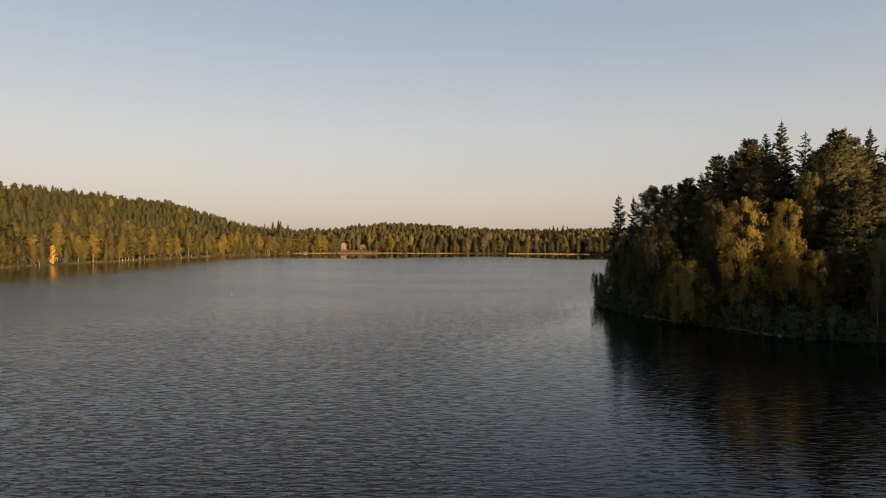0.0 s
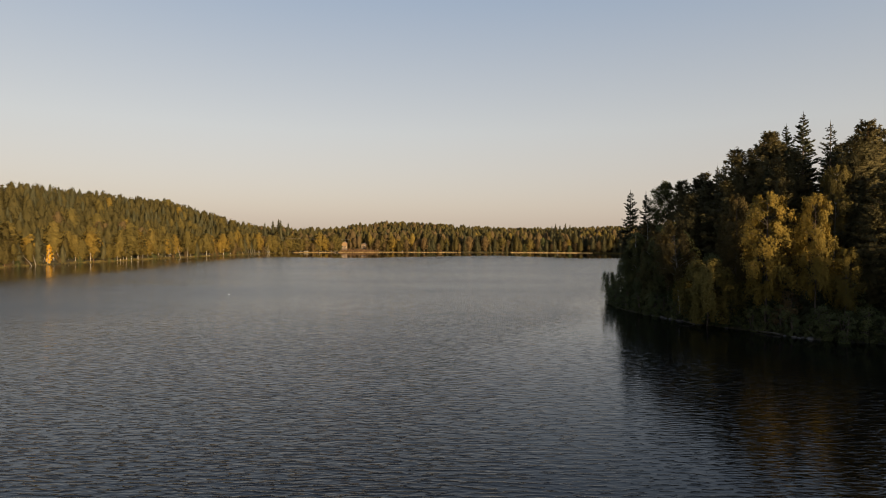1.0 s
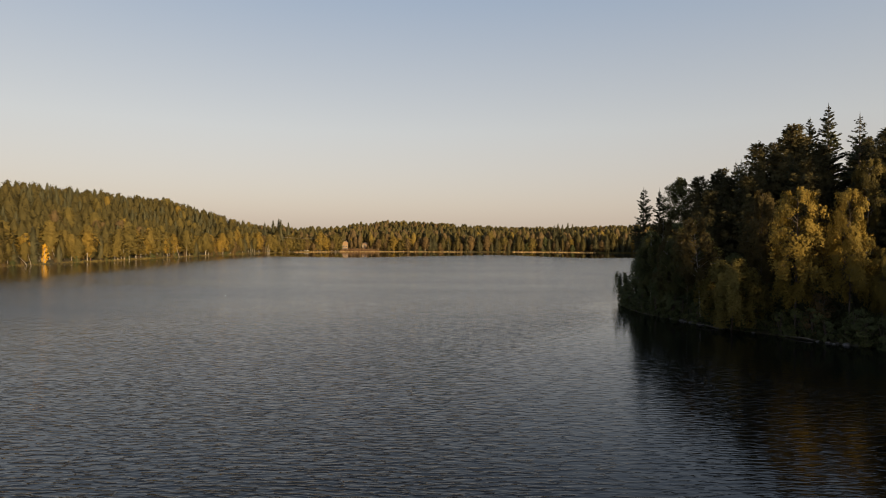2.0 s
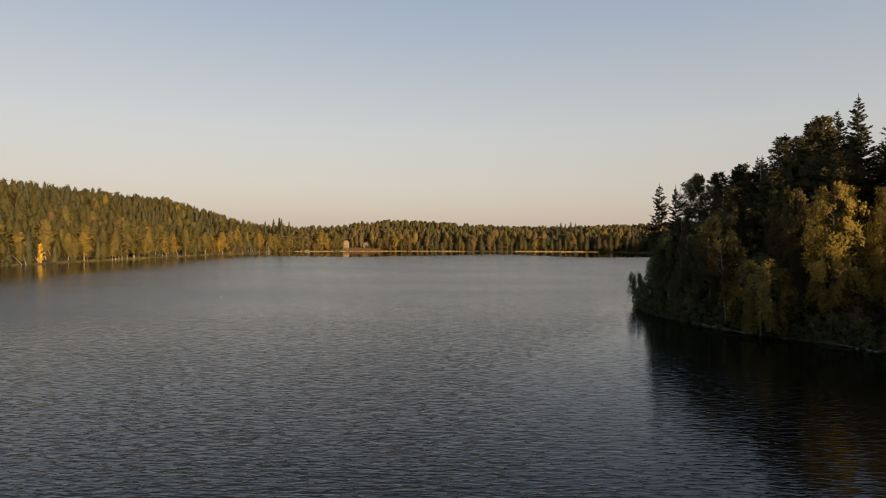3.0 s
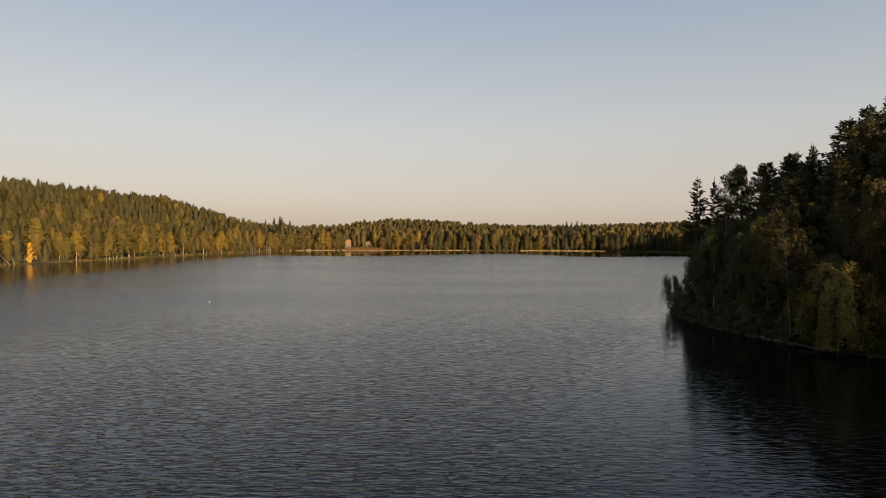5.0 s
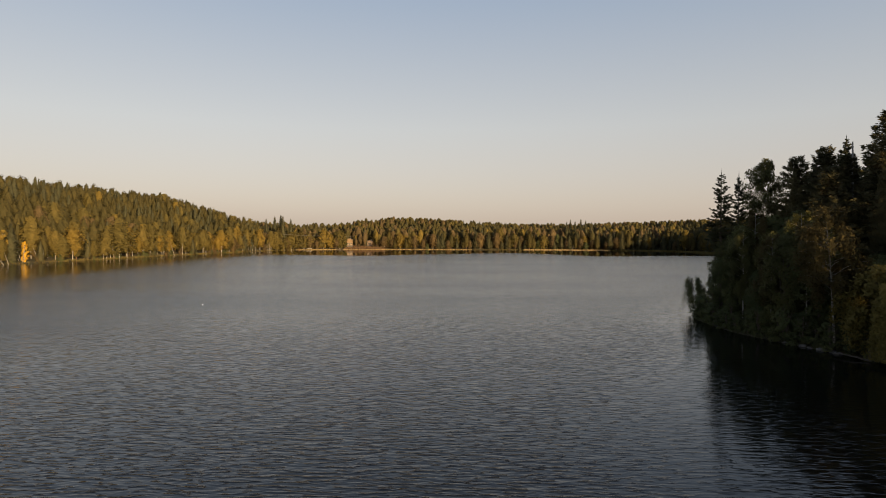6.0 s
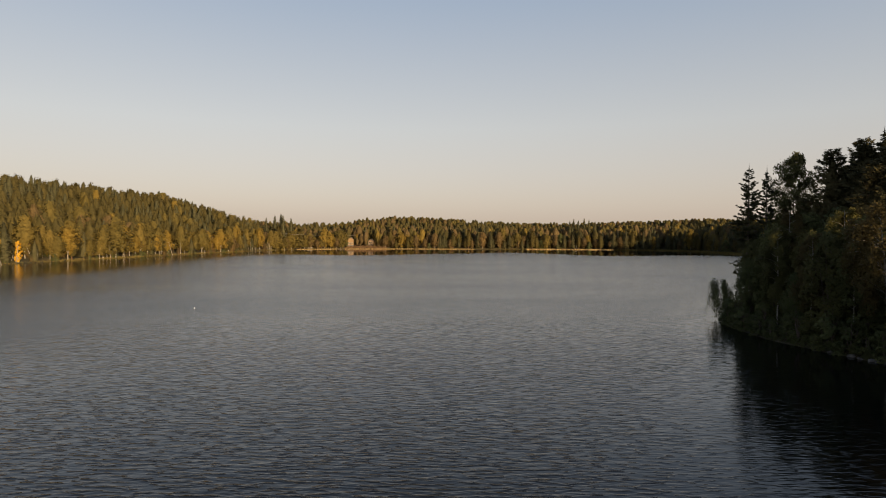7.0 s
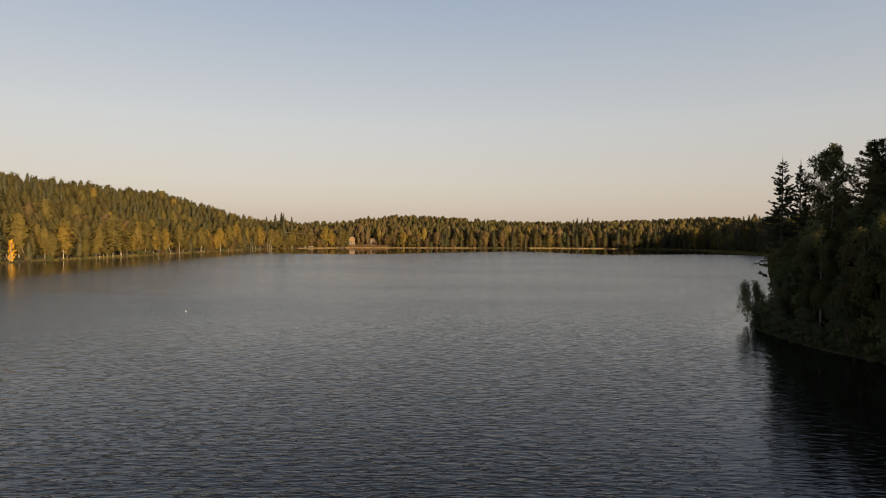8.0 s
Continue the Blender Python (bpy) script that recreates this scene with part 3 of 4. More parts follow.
# pines
for i, (x, y, top, w) in enumerate([(42.9, 93, 25.0, 1.15), (46.4, 96, 25.6, 1.0), (46.3, 91, 27.2, 1.2), (56.5, 110, 30.4, 1.1), (52.9, 80, 26.6, 1.0), (50.6, 79.2, 24.6, 1.0), (55.6, 81.5, 25.8, 1.1), (44.5, 85, 21.6, 1), (38.6, 104, 21.5, 1.15), (39.8, 100, 21.2, 1.15), (43, 105, 22.8, 1), (35.9, 93, 17.9, 1.25), (39.5, 90, 20, 1.2), (49.3, 76, 19.0, 1.1), (50.5, 73, 19.2, 1.1), (55, 75, 21, 1.2), (48, 88, 24, 1.1), (57, 86, 25, 1.2), (40, 97, 20.5, 1.1)]):
    dark = x < 40
    plant(f"pine_dark{i % 2}" if dark else f"pine{i % 4}", "pine", M_LIFTEDPINE, x, y, top, "dense dark green pine behind the alders on the point" if dark else "dark olive pine with layered branches on the wooded point", ON_POINT, 20, R=4.7, sparse=2.1, core=0.3, skin=160, width=w)
# broadleaved trees
for key, x, y, top, w, leaves, words in [
        ("gold0", 36.8, 73.8, 17.1, 1.0, M_OLIVE, "golden weeping birch at the edge of the wooded point"),
        ("gold1", 41.2, 71.4, 17.0, 0.72, M_OLIVE, "golden weeping birch at the edge of the wooded point"),
        ("gold2", 43.6, 70.0, 10.5, 0.9, M_OLIVE, "lower golden birch with hanging twigs on the wooded point"),
        ("olive0", 36.2, 80.0, 17.5, 0.7, M_UMBER, "olive green birch beside a golden one on the point"),
        ("green0", 47.0, 77.2, 21.0, 0.6, M_BIRCH, "yellow-green birch standing among the pines on the point"),
        ("green1", 38.6, 111.6, 22.6, 0.8, M_DULL, "tall green birch beside two spruces on the point"),
        ("rust0", 30.2, 82.8, 14.2, 1.0, M_UMBER, "rust-brown thinning birch with a white trunk by the water"),
        ("young0", 48.2, 66.0, 12.0, 0.6, M_DULL, "slender young birch by the water on the point")]:
    # the other birches take grey bark, for the shadow on their trunks
    plant("birch_" + key, "birch", leaves, x, y, top, words, ON_POINT, 16, width=w, turn=180 if key == "rust0" else None, lean=0.07 if key == "rust0" else 0.0, hang=1.2 if key == "green1" else 1.75, base={"green1": 0.14, "rust0": 0.4, "green0": 0.45}.get(key, 0.25), limbs_n={"green1": 66, "rust0": 60}.get(key, 62), dense=5.4 if key == "green1" else 2.3, spray=0.25 if key == "green1" else 0.16, leaf=0.23, fine=1.3 if key == "green1" else 1.6, bark=M_WHITEBARK if key in ("rust0", "green0", "young0") else M_BARK)
for key, x, y, top, w, leaves, words in [
        ("slim0", 28.9, 97.5, 12.4, 0.95, M_DULL, "slender dull green birch by the water on the point"),
        ("slim1", 29.3, 92.0, 11.6, 0.9, M_UMBER, "slender brown-green birch by the water on the point"),
        ("slim0", 30.4, 87.6, 12.6, 0.9, M_DULL, "slender dull green birch by the water on the point"),
        ("slim1", 31.8, 100.5, 14.6, 1.0, M_UMBER, "slender brown-green birch by the water on the point"),
        ("slim0", 32.6, 92.5, 14.2, 0.9, M_DULL, "slender dull green birch by the water on the point")]:
    plant("birch_" + key, "birch", leaves, x, y, top, words, ON_POINT, 14, width=w, R=2.3, base=0.28, limbs_n=30, hang=2.0, dense=3.6, spray=0.15, leaf=0.22, fine=1.3)
plant("weeping_shrub", "birch", M_WILLOW, 31.6, 77.6, 8.8, "low yellow-green weeping willow leaning over the water", ON_POINT, 9, width=1.25, name="willow_tree", foot=0.4, bark=M_BARK, hang=3.3, R=3.2, base=0.34, limbs_n=36, dense=3.0, spray=0.1, leaf=0.26, fine=1.4)
for i, (x, y, top, w) in enumerate([(30.0, 100, 12.0, 0.85), (30.8, 95, 11.4, 0.85), (34.0, 101, 13.4, 1.0), (29.2, 104, 8, 0.9), (29.8, 90, 11, 0.95), (32, 88, 12.5, 1.05), (34.5, 83, 9, 1.2), (31.5, 107, 10.5, 1), (28.9, 94, 7, 0.95), (34, 95, 13.5, 1.0)]):
    plant(f"alder{i % 3}", "leafy", (M_ALDER, M_DULL, M_ALDER)[i % 3], x, y, top, "dark green alder in full leaf at the tip of the point", ON_POINT, 10, width=w)
for i, (x, y, top, w) in enumerate([(27.6, 98, 3.5, 1.2), (27.6, 103, 4, 1.2), (28.6, 88, 3.6, 1.3), (30, 83, 3.2, 1.2), (34, 77, 3.5, 1.3), (37.5, 71.8, 3.4, 1.3), (40, 68.5, 3.8, 1.3), (44, 67, 4, 1.3), (47, 66.5, 3.6, 1.2), (51, 66, 4.5, 1.3), (39, 73, 5, 1.2), (45, 71, 6, 1.2), (36, 79, 6, 1.3), (54, 66, 5, 1.2)]):
    plant("shrub_rust" if i in (5, 10) else f"shrub{i % 2}", "leafy", M_RUST if i in (5, 10) else M_ALDER, x, y, top, "rust-brown leafy shrub at the water's edge" if i in (5, 10) else "dark leafy shrub at the water's edge", "shrubs along the point", 4, width=w, name="shrub", category="shrub", R=1.5, clumps=18, per=90, leaf=0.18)
edge = np.array(POINT[1:], float)
reach = np.concatenate([[0], np.cumsum(np.hypot(*(edge[1:] - edge[:-1]).T))])
sh_r = np.random.default_rng(15)
for i, q in enumerate(np.arange(0.5, reach[-1], 1.7)):
    x, y = np.interp(q, reach, edge[:, 0]), np.interp(q, reach, edge[:, 1])
    plant(f"shrub{i % 2}", "leafy", M_ALDER, x + sh_r.uniform(0.4, 1.2), y + sh_r.uniform(0, 0.9), sh_r.uniform(1.6, 3.6), "dark leafy shrub hanging over the waterline", "shrubs along the point", 4, width=sh_r.uniform(1.2, 1.7), foot=0.0)
plant("willow_over", "birch", M_ALDER, 28.8, 109.2, 5.4, "small weeping willow reaching out over the water", ON_POINT, 6, width=0.9, turn=185, name="willow_tree", bark=M_BARK, foot=0.2, lean=0.3, R=1.9, base=0.4, limbs_n=18, hang=2.8, dense=2.6, leaf=0.2, spray=0.1)


# more conifers filling the middle of the point
fill = np.random.default_rng(5)
for i in range(34):
    x, y = fill.uniform(38, 74), fill.uniform(70, 118)
    if float(inland(np.array([x]), np.array([y]))[0]) < 7 or x > 0.78 * y + 4:
        continue
    g = float(ground(np.array([x]), np.array([y]))[0])
    top = min(g + fill.uniform(11, 16), 10 + 0.17 * y)
    if i % 2:
        plant(f"pine{i % 4}", "pine", M_LIFTEDPINE, x, y, top, "dark olive pine with layered branches on the wooded point", ON_POINT, 20, R=4.7, sparse=2.1, core=0.3, skin=160, width=1.25)
    else:
        plant(f"spruce{i % 3}", "spruce", M_SPRUCE, x, y, top, "dark green spruce among the pines on the wooded point", ON_POINT, 20, width=1.3)


# ---- woods farther off: joined crowns, too many to count ----
fr = np.random.default_rng(21)


def far_forms(maker, n, grow, r, **form):
    """Four crowns of n leaf clumps each, for the joined woods."""
    out = []
    for _ in range(4):
        crown = MAKERS[maker](r, **form)[2]
        body = np.concatenate(crown.v[:2]).reshape(-1, 3, 3)
        v = np.concatenate(crown.v[2:]).reshape(-1, 3, 3)
        v = v[r.permutation(len(v))[:n]]
        c = v.mean(1, keepdims=True)
        out.append(soften(np.concatenate([body, c + (v - c) * grow]).reshape(-1, 3), 0.48))
    return out


FAR = {
    "spruce": far_forms("spruce", 200, 1.0, fr, h=17, R=3.9, gap=0.62, sparse=0.6, leaf=0.7, taper=0.85, core=0.45, skin=260),
    "pine": far_forms("pine", 220, 1.0, fr, h=17, R=3.6, base=0.14, whorl=1.0, leaf=0.62, sparse=0.5, core=0.6, skin=280),
    "birch": far_forms("birch", 200, 1.0, fr, h=15, R=3.2, base=0.08, limbs_n=32, leaf=0.58, dense=0.8, core=0.5, skin=280),
}
NEAR = {
    "spruce": far_forms("spruce", 250, 1.0, fr, h=17, R=2.7, sparse=0.6, leaf=0.9, core=0.4, skin=60),
    "pine": far_forms("pine", 250, 1.0, fr, h=17, R=2.9, base=0.2, whorl=1.0, leaf=0.8, sparse=0.5, core=0.45, skin=60),
    "birch": far_forms("birch", 250, 1.0, fr, h=15, R=2.8, base=0.15, leaf=0.55, core=0.4, skin=60),
}
# round-topped pines of the far shore
ROUND = dict(FAR, pine=far_forms("birch", 220, 1.0, np.random.default_rng(61), h=17, R=3.5, base=0.12, limbs_n=32, leaf=0.6, dense=0.8, core=0.55, skin=280))
WOOD_MATS = [M_HAZEDSPRUCE, M_PINE, M_BIRCH, M_GOLD, M_RUST, M_BARK, M_WHITEBARK]


def wood(name, label, x, y, kinds, heights, r, keep=1.0, forms=FAR, wide=1.0, spread=0.45):
    sh = Shape()
    z = ground(x, y)
    for a, b, c, kind, h in zip(x, y, z, kinds, heights):
        shape = ("spruce", "pine", "birch", "birch", "birch")[kind]
        v, nv = forms[shape][r.integers(4)]
        last = 3 * int(len(v) / 3 * keep)
        v, nv = v[:last], nv[:last]
        s, w, t = h / (15 if shape == "birch" else 17), wide * r.uniform(1.0, 1.0 + spread), r.uniform(0, 6.28)
        R = np.array([[np.cos(t) * s * w, -np.sin(t) * s * w, 0], [np.sin(t) * s * w, np.cos(t) * s * w, 0], [0, 0, s]])
        o = np.array([a, b, c])
        sh.add(v @ R.T + o, np.arange(len(v)).reshape(-1, 3), kind, unit(nv @ (R / s).T))
        stem, faces = tube(np.array([[a, b, c - 0.5], [a + r.normal(0, 0.2), b, c + h * 0.5], [a, b, c + h * 0.9]]), [0.17, 0.12, 0.03], 4)
        rings = stem.reshape(3, 4, 3)
        sh.add(stem, faces, 5, unit(rings - rings.mean(1, keepdims=True)).reshape(-1, 3))
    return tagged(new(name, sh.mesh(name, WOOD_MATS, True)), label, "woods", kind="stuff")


def scatter(x0, x1, y0, y1, spacing, r, near=0, far=1e9):
    gx, gy = np.meshgrid(np.arange(x0, x1, spacing), np.arange(y0, y1, spacing))
    gx = gx + r.uniform(-0.45, 0.45, gx.shape) * spacing; gy = gy + r.uniform(-0.45, 0.45, gy.shape) * spacing
    d = inland(gx, gy)
    k = (d > near) & (d < far)
    return gx[k], gy[k]


def mixed(x, y, r, weights, patch=0.02):
    """Kinds of tree by patches."""
    n = np.array([noise.noise((a * patch, b * patch, 5.0)) for a, b in zip(x, y)])
    u = np.clip(r.uniform(0, 1, len(x)) * 0.75 + 0.125 + n * 0.35, 0, 0.999)
    return np.searchsorted(np.cumsum(weights) / np.sum(weights), u)


HOUSES = [(-98.2, 549.5), (-80.6, 555.0)]


def clear_of_houses(x, y):
    """Open ground round the two houses and before them."""
    k = np.ones(len(x), bool)
    for hx, hy in HOUSES:
        k &= ~((np.abs(x - hx * (y / hy)) < 3.6) & (y < hy + 4))
    return k & ~((x > -101) & (x < -66) & (y < 546))


x, y = scatter(-300, -150, 150, 520, 5.5, fr, 8, 84)
wood("hill_wood", "olive green pine and spruce wood with yellow birches on a slope", x, y, mixed(x, y, fr, (0.30, 0.52, 0.10, 0.02, 0.06), 0.03), 13.2 + 4.6 * fr.beta(1.6, 1.3, len(x)), fr, 0.78, FAR, 1.3)
x, y = scatter(-190, 240, 495, 740, 3.6, fr, 8, 70)
k = clear_of_houses(x, y)
x, y = x[k], y[k]
wood("far_wood", "mixed conifer and birch wood along the far shore", x, y, np.where(inland(x, y) < 30, mixed(x, y, fr, (0.20, 0.24, 0.15, 0.06, 0.35)), mixed(x, y, fr, (0.22, 0.40, 0.14, 0.0, 0.24))), np.where(inland(x, y) < 26, fr.uniform(8.0, 16.5, len(x)), fr.uniform(8.0, 12.0, len(x))) * (1 - 0.25 * bump_at(x, y, -118, 575, 18, 60)), fr, 0.34, ROUND, 1.15, 0.8)
x, y = scatter(130, 300, 300, 520, 6.0, fr, 10, 55)
wood("bay_wood", "dark mixed wood on the shaded side of a bay", x, y, mixed(x, y, fr, (0.42, 0.25, 0.15, 0.03, 0.15)), fr.uniform(12.5, 16, len(x)), fr, 0.72)
# added wood, mostly out of view, that keeps low sun off the point
pr = np.random.default_rng(5)
x, y = scatter(40, 115, -70, 140, 5.2, pr, 2, 55)
k = ~((y > 60) & (y < 128) & (x < 74) & (x < 0.78 * y + 4))
x, y = x[k], y[k]
wood("point_wood", "dense dark conifer wood, mostly unseen, added to shade the point", x, y, mixed(x, y, pr, (0.5, 0.4, 0.06, 0.02, 0.02)), np.where(y > 60, 13, 11.4) + pr.uniform(-1.5, 2, len(x)), pr, 1.0, NEAR)


# ---- trees one by one along the far banks ----
BANK = np.array(SHORE_WEST[4:] + SHORE_NORTH[:10], float)
MID = {
    "spruce": ("spruce", 16, dict(R=3.6, gap=0.8, sparse=0.55, leaf=0.62, taper=0.8, core=0.45, skin=260, twigs=3), "dark green spruce at the lake's edge"),
    "pine": ("pine", 16, dict(R=2.9, base=0.12, whorl=1.0, leaf=0.62, sparse=0.45, core=0.5, skin=260), "olive green pine at the lake's edge"),
    "green": ("birch", 14, dict(R=2.7, base=0.20, limbs_n=32, leaf=0.62, dense=0.6, core=0.48, skin=300), "yellow-green birch with a pale trunk at the lake's edge"),
    "brown": ("birch", 14, dict(R=2.8, base=0.08, limbs_n=32, leaf=0.62, dense=0.6, core=0.48, skin=300), "brown-tinged birch at the lake's edge"),
    "gold": ("birch", 14, dict(R=2.6, base=0.24, limbs_n=32, leaf=0.62, dense=0.6, core=0.48, skin=300), "golden autumn birch with a pale trunk at the lake's edge"),
    "lean": ("birch", 13, dict(R=2.3, base=0.3, limbs_n=22, leaf=0.62, dense=0.8, lean=0.16), "leaning birch with a pale trunk at the lake's edge"),
    "alder": ("leafy", 10, dict(R=2.7, clumps=34, per=40, leaf=0.6), "dark green alder bush at the lake's edge"),
    "rust": ("leafy", 7, dict(R=2.0, clumps=24, per=34, leaf=0.5), "rust-coloured young tree at the lake's edge"),
}
LEAVES = {"spruce": M_HAZEDSPRUCE, "pine": M_PINE, "green": M_BIRCH, "gold": M_GOLD, "lean": M_GOLD, "alder": M_ALDER, "rust": M_RUST, "brown": M_RUST}
br = np.random.default_rng(11)


def bank_tree(kind, x, y, h, width=1.0, group="trees along the far banks"):
    maker, nominal, form, label = MID[kind]
    v = int(br.integers(2))
    z = float(ground(np.array([x]), np.array([y]))[0])
    if y > 480 and kind in ("green", "gold"):
        z -= 0.11 * h
        h *= 1.11
    return plant(f"bank_{kind}{v}", maker, LEAVES[kind], x, y, z + h, label, group, nominal, seed=40 + v, width=width, foot=z, **form)


for row, step, lo, hi in ((0, 4.3, 0.4, 3.0), (1, 5.0, 5.0, 9.5)):
    for (ax, ay), (bx, by) in zip(BANK[:-1], BANK[1:]):
        n = max(1, int(math.hypot(bx - ax, by - ay) / step))
        L = math.hypot(bx - ax, by - ay)
        for i in range(n):
            t, off = (i + br.uniform(0.1, 0.9)) / n, br.uniform(lo, hi)
            x, y = ax + t * (bx - ax) - (by - ay) / L * off, ay + t * (by - ay) + (bx - ax) / L * off
            if not clear_of_houses(np.array([x]), np.array([y]))[0] or abs(x + 169) + abs(y - 249) < 6:
                continue
            broad = 1.0
            if y > 480 and -150 < x < -60:
                mix, broad = (0.08, 0.10, 0.36, 0.10, 0.0, 0.12, 0.02, 0.22), 1.35
            elif x < -140 and y < 285:
                mix = (0.14, 0.10, 0.36, 0.08, 0.12, 0.06, 0.06, 0.08)
            elif x < -120:
                mix = (0.10, 0.12, 0.38, 0.16, 0.10, 0.0, 0.04, 0.10)
            elif x < 55:
                mix = (0.12, 0.18, 0.10, 0.06, 0.0, 0.04, 0.02, 0.48) if x < -20 else (0.26, 0.20, 0.05, 0.02, 0.0, 0.05, 0.02, 0.40)
            elif y > 480:
                mix = (0.40, 0.12, 0.06, 0.04, 0.0, 0.08, 0.0, 0.30)
            else:
                mix = (0.30, 0.20, 0.16, 0.03, 0.0, 0.18, 0.0, 0.13)
            kind = ("spruce", "pine", "green", "gold", "lean", "alder", "rust", "brown")[int(np.searchsorted(np.cumsum(mix), br.uniform() * 0.999))]
            h = {"spruce": 14.5, "pine": 15, "green": 14.5, "gold": 14, "lean": 10, "alder": 8.5, "rust": 5, "brown": 12.5}[kind] * br.uniform(0.58, 1.22)
            bank_tree(kind, x, y, h, broad * br.uniform(1.2, 1.85))
for x, y, top in ((-151.0, 503.0, 27.5), (-147.0, 506.0, 29.0), (-144.5, 503.5, 28.0), (-156.0, 497.0, 25.5), (-141.0, 514.0, 26.0)):
    g = float(ground(np.array([x]), np.array([y]))[0])
    bank_tree("spruce", x, y, top - g, 0.9)
# a clump of tall dark spruces over an alder on the far shore
for x, y, top in ((97.0, 566.0, 25.5), (101.0, 569.0, 27.5), (104.5, 565.0, 26.0), (110.0, 567.0, 28.0), (113.5, 563.0, 26.5), (118.5, 561.0, 25.0)):
    g = float(ground(np.array([x]), np.array([y]))[0])
    bank_tree("spruce", x, y, top - g, 0.95)
for x, y, h in ((87.0, 558.0, 13.0), (91.5, 559.0, 11.0)):
    bank_tree("alder", x, y, h, 1.2)
# birches that half hide the house
for x, y, h in ((-102.0, 543.0, 10.0), (-105.5, 541.0, 12.5), (-93.5, 553.0, 9.0)):
    bank_tree("gold", x, y, h, 1.25)
plant("bank_orange", "leafy", M_ORANGE, -169.5, 250.0, 8.6, "small bright orange-yellow birch at the lake's edge", "trees along the far banks", 8, foot=0.5, width=0.85, name="birch_tree", R=1.9, clumps=24, per=34, leaf=0.6, bark=M_WHITEBARK)


# ---- grass, reeds and undergrowth ----
def blades(name, label, x, y, h, w, leaves, r, category="plants", tilt=0.25):
    p = np.stack([x, y, np.maximum(ground(x, y), 0) + h * 0.45], 1)
    way = np.stack([r.normal(0, tilt, len(x)), r.normal(0, tilt, len(x)), np.ones(len(x))], 1)
    return tagged(new(name, Shape().add(*cards(p, way, h, w, r, False)).mesh(name, [leaves])), label, category, kind="stuff")


def strip(line, count, lo, hi, r):
    """Points along a bank, lo to hi metres inland."""
    a = np.array(line, float)
    seg = np.hypot(*(a[1:] - a[:-1]).T)
    k = r.choice(len(seg), count, p=seg / seg.sum())
    t, off = r.uniform(0, 1, count), r.uniform(lo, hi, count)
    d = (a[k + 1] - a[k]) / seg[k][:, None]
    return a[k, 0] + t * (a[k + 1] - a[k])[:, 0] - d[:, 1] * off, a[k, 1] + t * (a[k + 1] - a[k])[:, 1] + d[:, 0] * off


gr = np.random.default_rng(3)
x, y = strip(BANK, 10000, -0.3, 2.2, gr)
blades("bank_grass", "yellowing grass along the far banks", x, y, gr.uniform(0.2, 0.6, len(x)), gr.uniform(0.3, 0.6, len(x)), M_GRASS, gr, "grass")
x, y = gr.uniform(-101, -66, 4600), gr.uniform(534, 551, 4600)
k = inland(x, y) > 0.2
blades("meadow", "faded reddish grass on open ground before the houses", x[k], y[k], gr.uniform(0.3, 0.8, int(k.sum())), gr.uniform(0.4, 0.8, int(k.sum())), M_FIELD, gr, "meadow", 0.5)
x, y = strip([(56, 554), (78, 556), (104, 548), (130, 540)], 3500, -8, -1, gr)
blades("reed_bed", "pale dry reeds standing in the shallows", x, y, gr.uniform(0.35, 0.75, len(x)), gr.uniform(0.25, 0.45, len(x)), M_REED, gr, "reeds", 0.15)
x, y = strip([(-136, 512), (-96, 535), (-50, 545), (10, 547)], 2600, -2.5, 0, gr)
blades("reed_bed", "pale dry reeds along the far shore", x, y, gr.uniform(0.3, 0.6, len(x)), gr.uniform(0.25, 0.45, len(x)), M_REED, gr, "reeds", 0.15)
x, y = strip([(132, 539), (166, 525), (186, 490), (186, 440), (174, 378), (156, 310)], 5000, -10, -1, gr)
blades("reed_bed", "grey-green reeds in the shaded bay", x, y, gr.uniform(0.6, 1.2, len(x)), gr.uniform(0.3, 0.5, len(x)), M_GRASS, gr, "reeds", 0.15)
x, y = strip(POINT[1:], 9000, 0.2, 16, gr)
k = inland(x, y) > 0.1
blades("undergrowth", "dark ferns and brambles under the trees of the point", x[k], y[k], gr.uniform(0.5, 1.8, int(k.sum())), gr.uniform(0.3, 0.6, int(k.sum())), M_SHADEFERN, gr, "undergrowth", 0.8)


# brown bushes beside the cabin
for x, y, h in ((-76.0, 553.5, 6.6), (-72.5, 551.0, 6.0), (-69.0, 553.0, 7.4), (-65.0, 551.0, 6.4), (-61.5, 551.0, 6.8), (-90.0, 552.0, 5.6), (-86.6, 553.5, 6.4),
                (-84.6, 548.0, 3.6), (-77.0, 548.0, 4.2), (-73.5, 547.0, 3.6), (-69.5, 547.5, 4.0), (-89.0, 546.0, 3.0)):
    bank_tree("rust", x, y, h, 1.4)
# low bushes leaning out from the western bank
bx, by = strip(SHORE_WEST[4:10], 46, -0.2, 1.6, gr)
for i, (x, y) in enumerate(zip(bx, by)):
    if abs(x + 169) + abs(y - 249) > 5:
        bank_tree("rust" if i % 4 == 0 else "alder", float(x), float(y), gr.uniform(1.4, 3.2), gr.uniform(1.5, 2.2))


# ---- small things on the banks and on the lake ----
def paint(name, colour, rough=0.7):
    return plain_material(name, [(0.3, tuple(c * 0.82 for c in colour)), (0.7, colour)], 1.5, rough, 0.1)


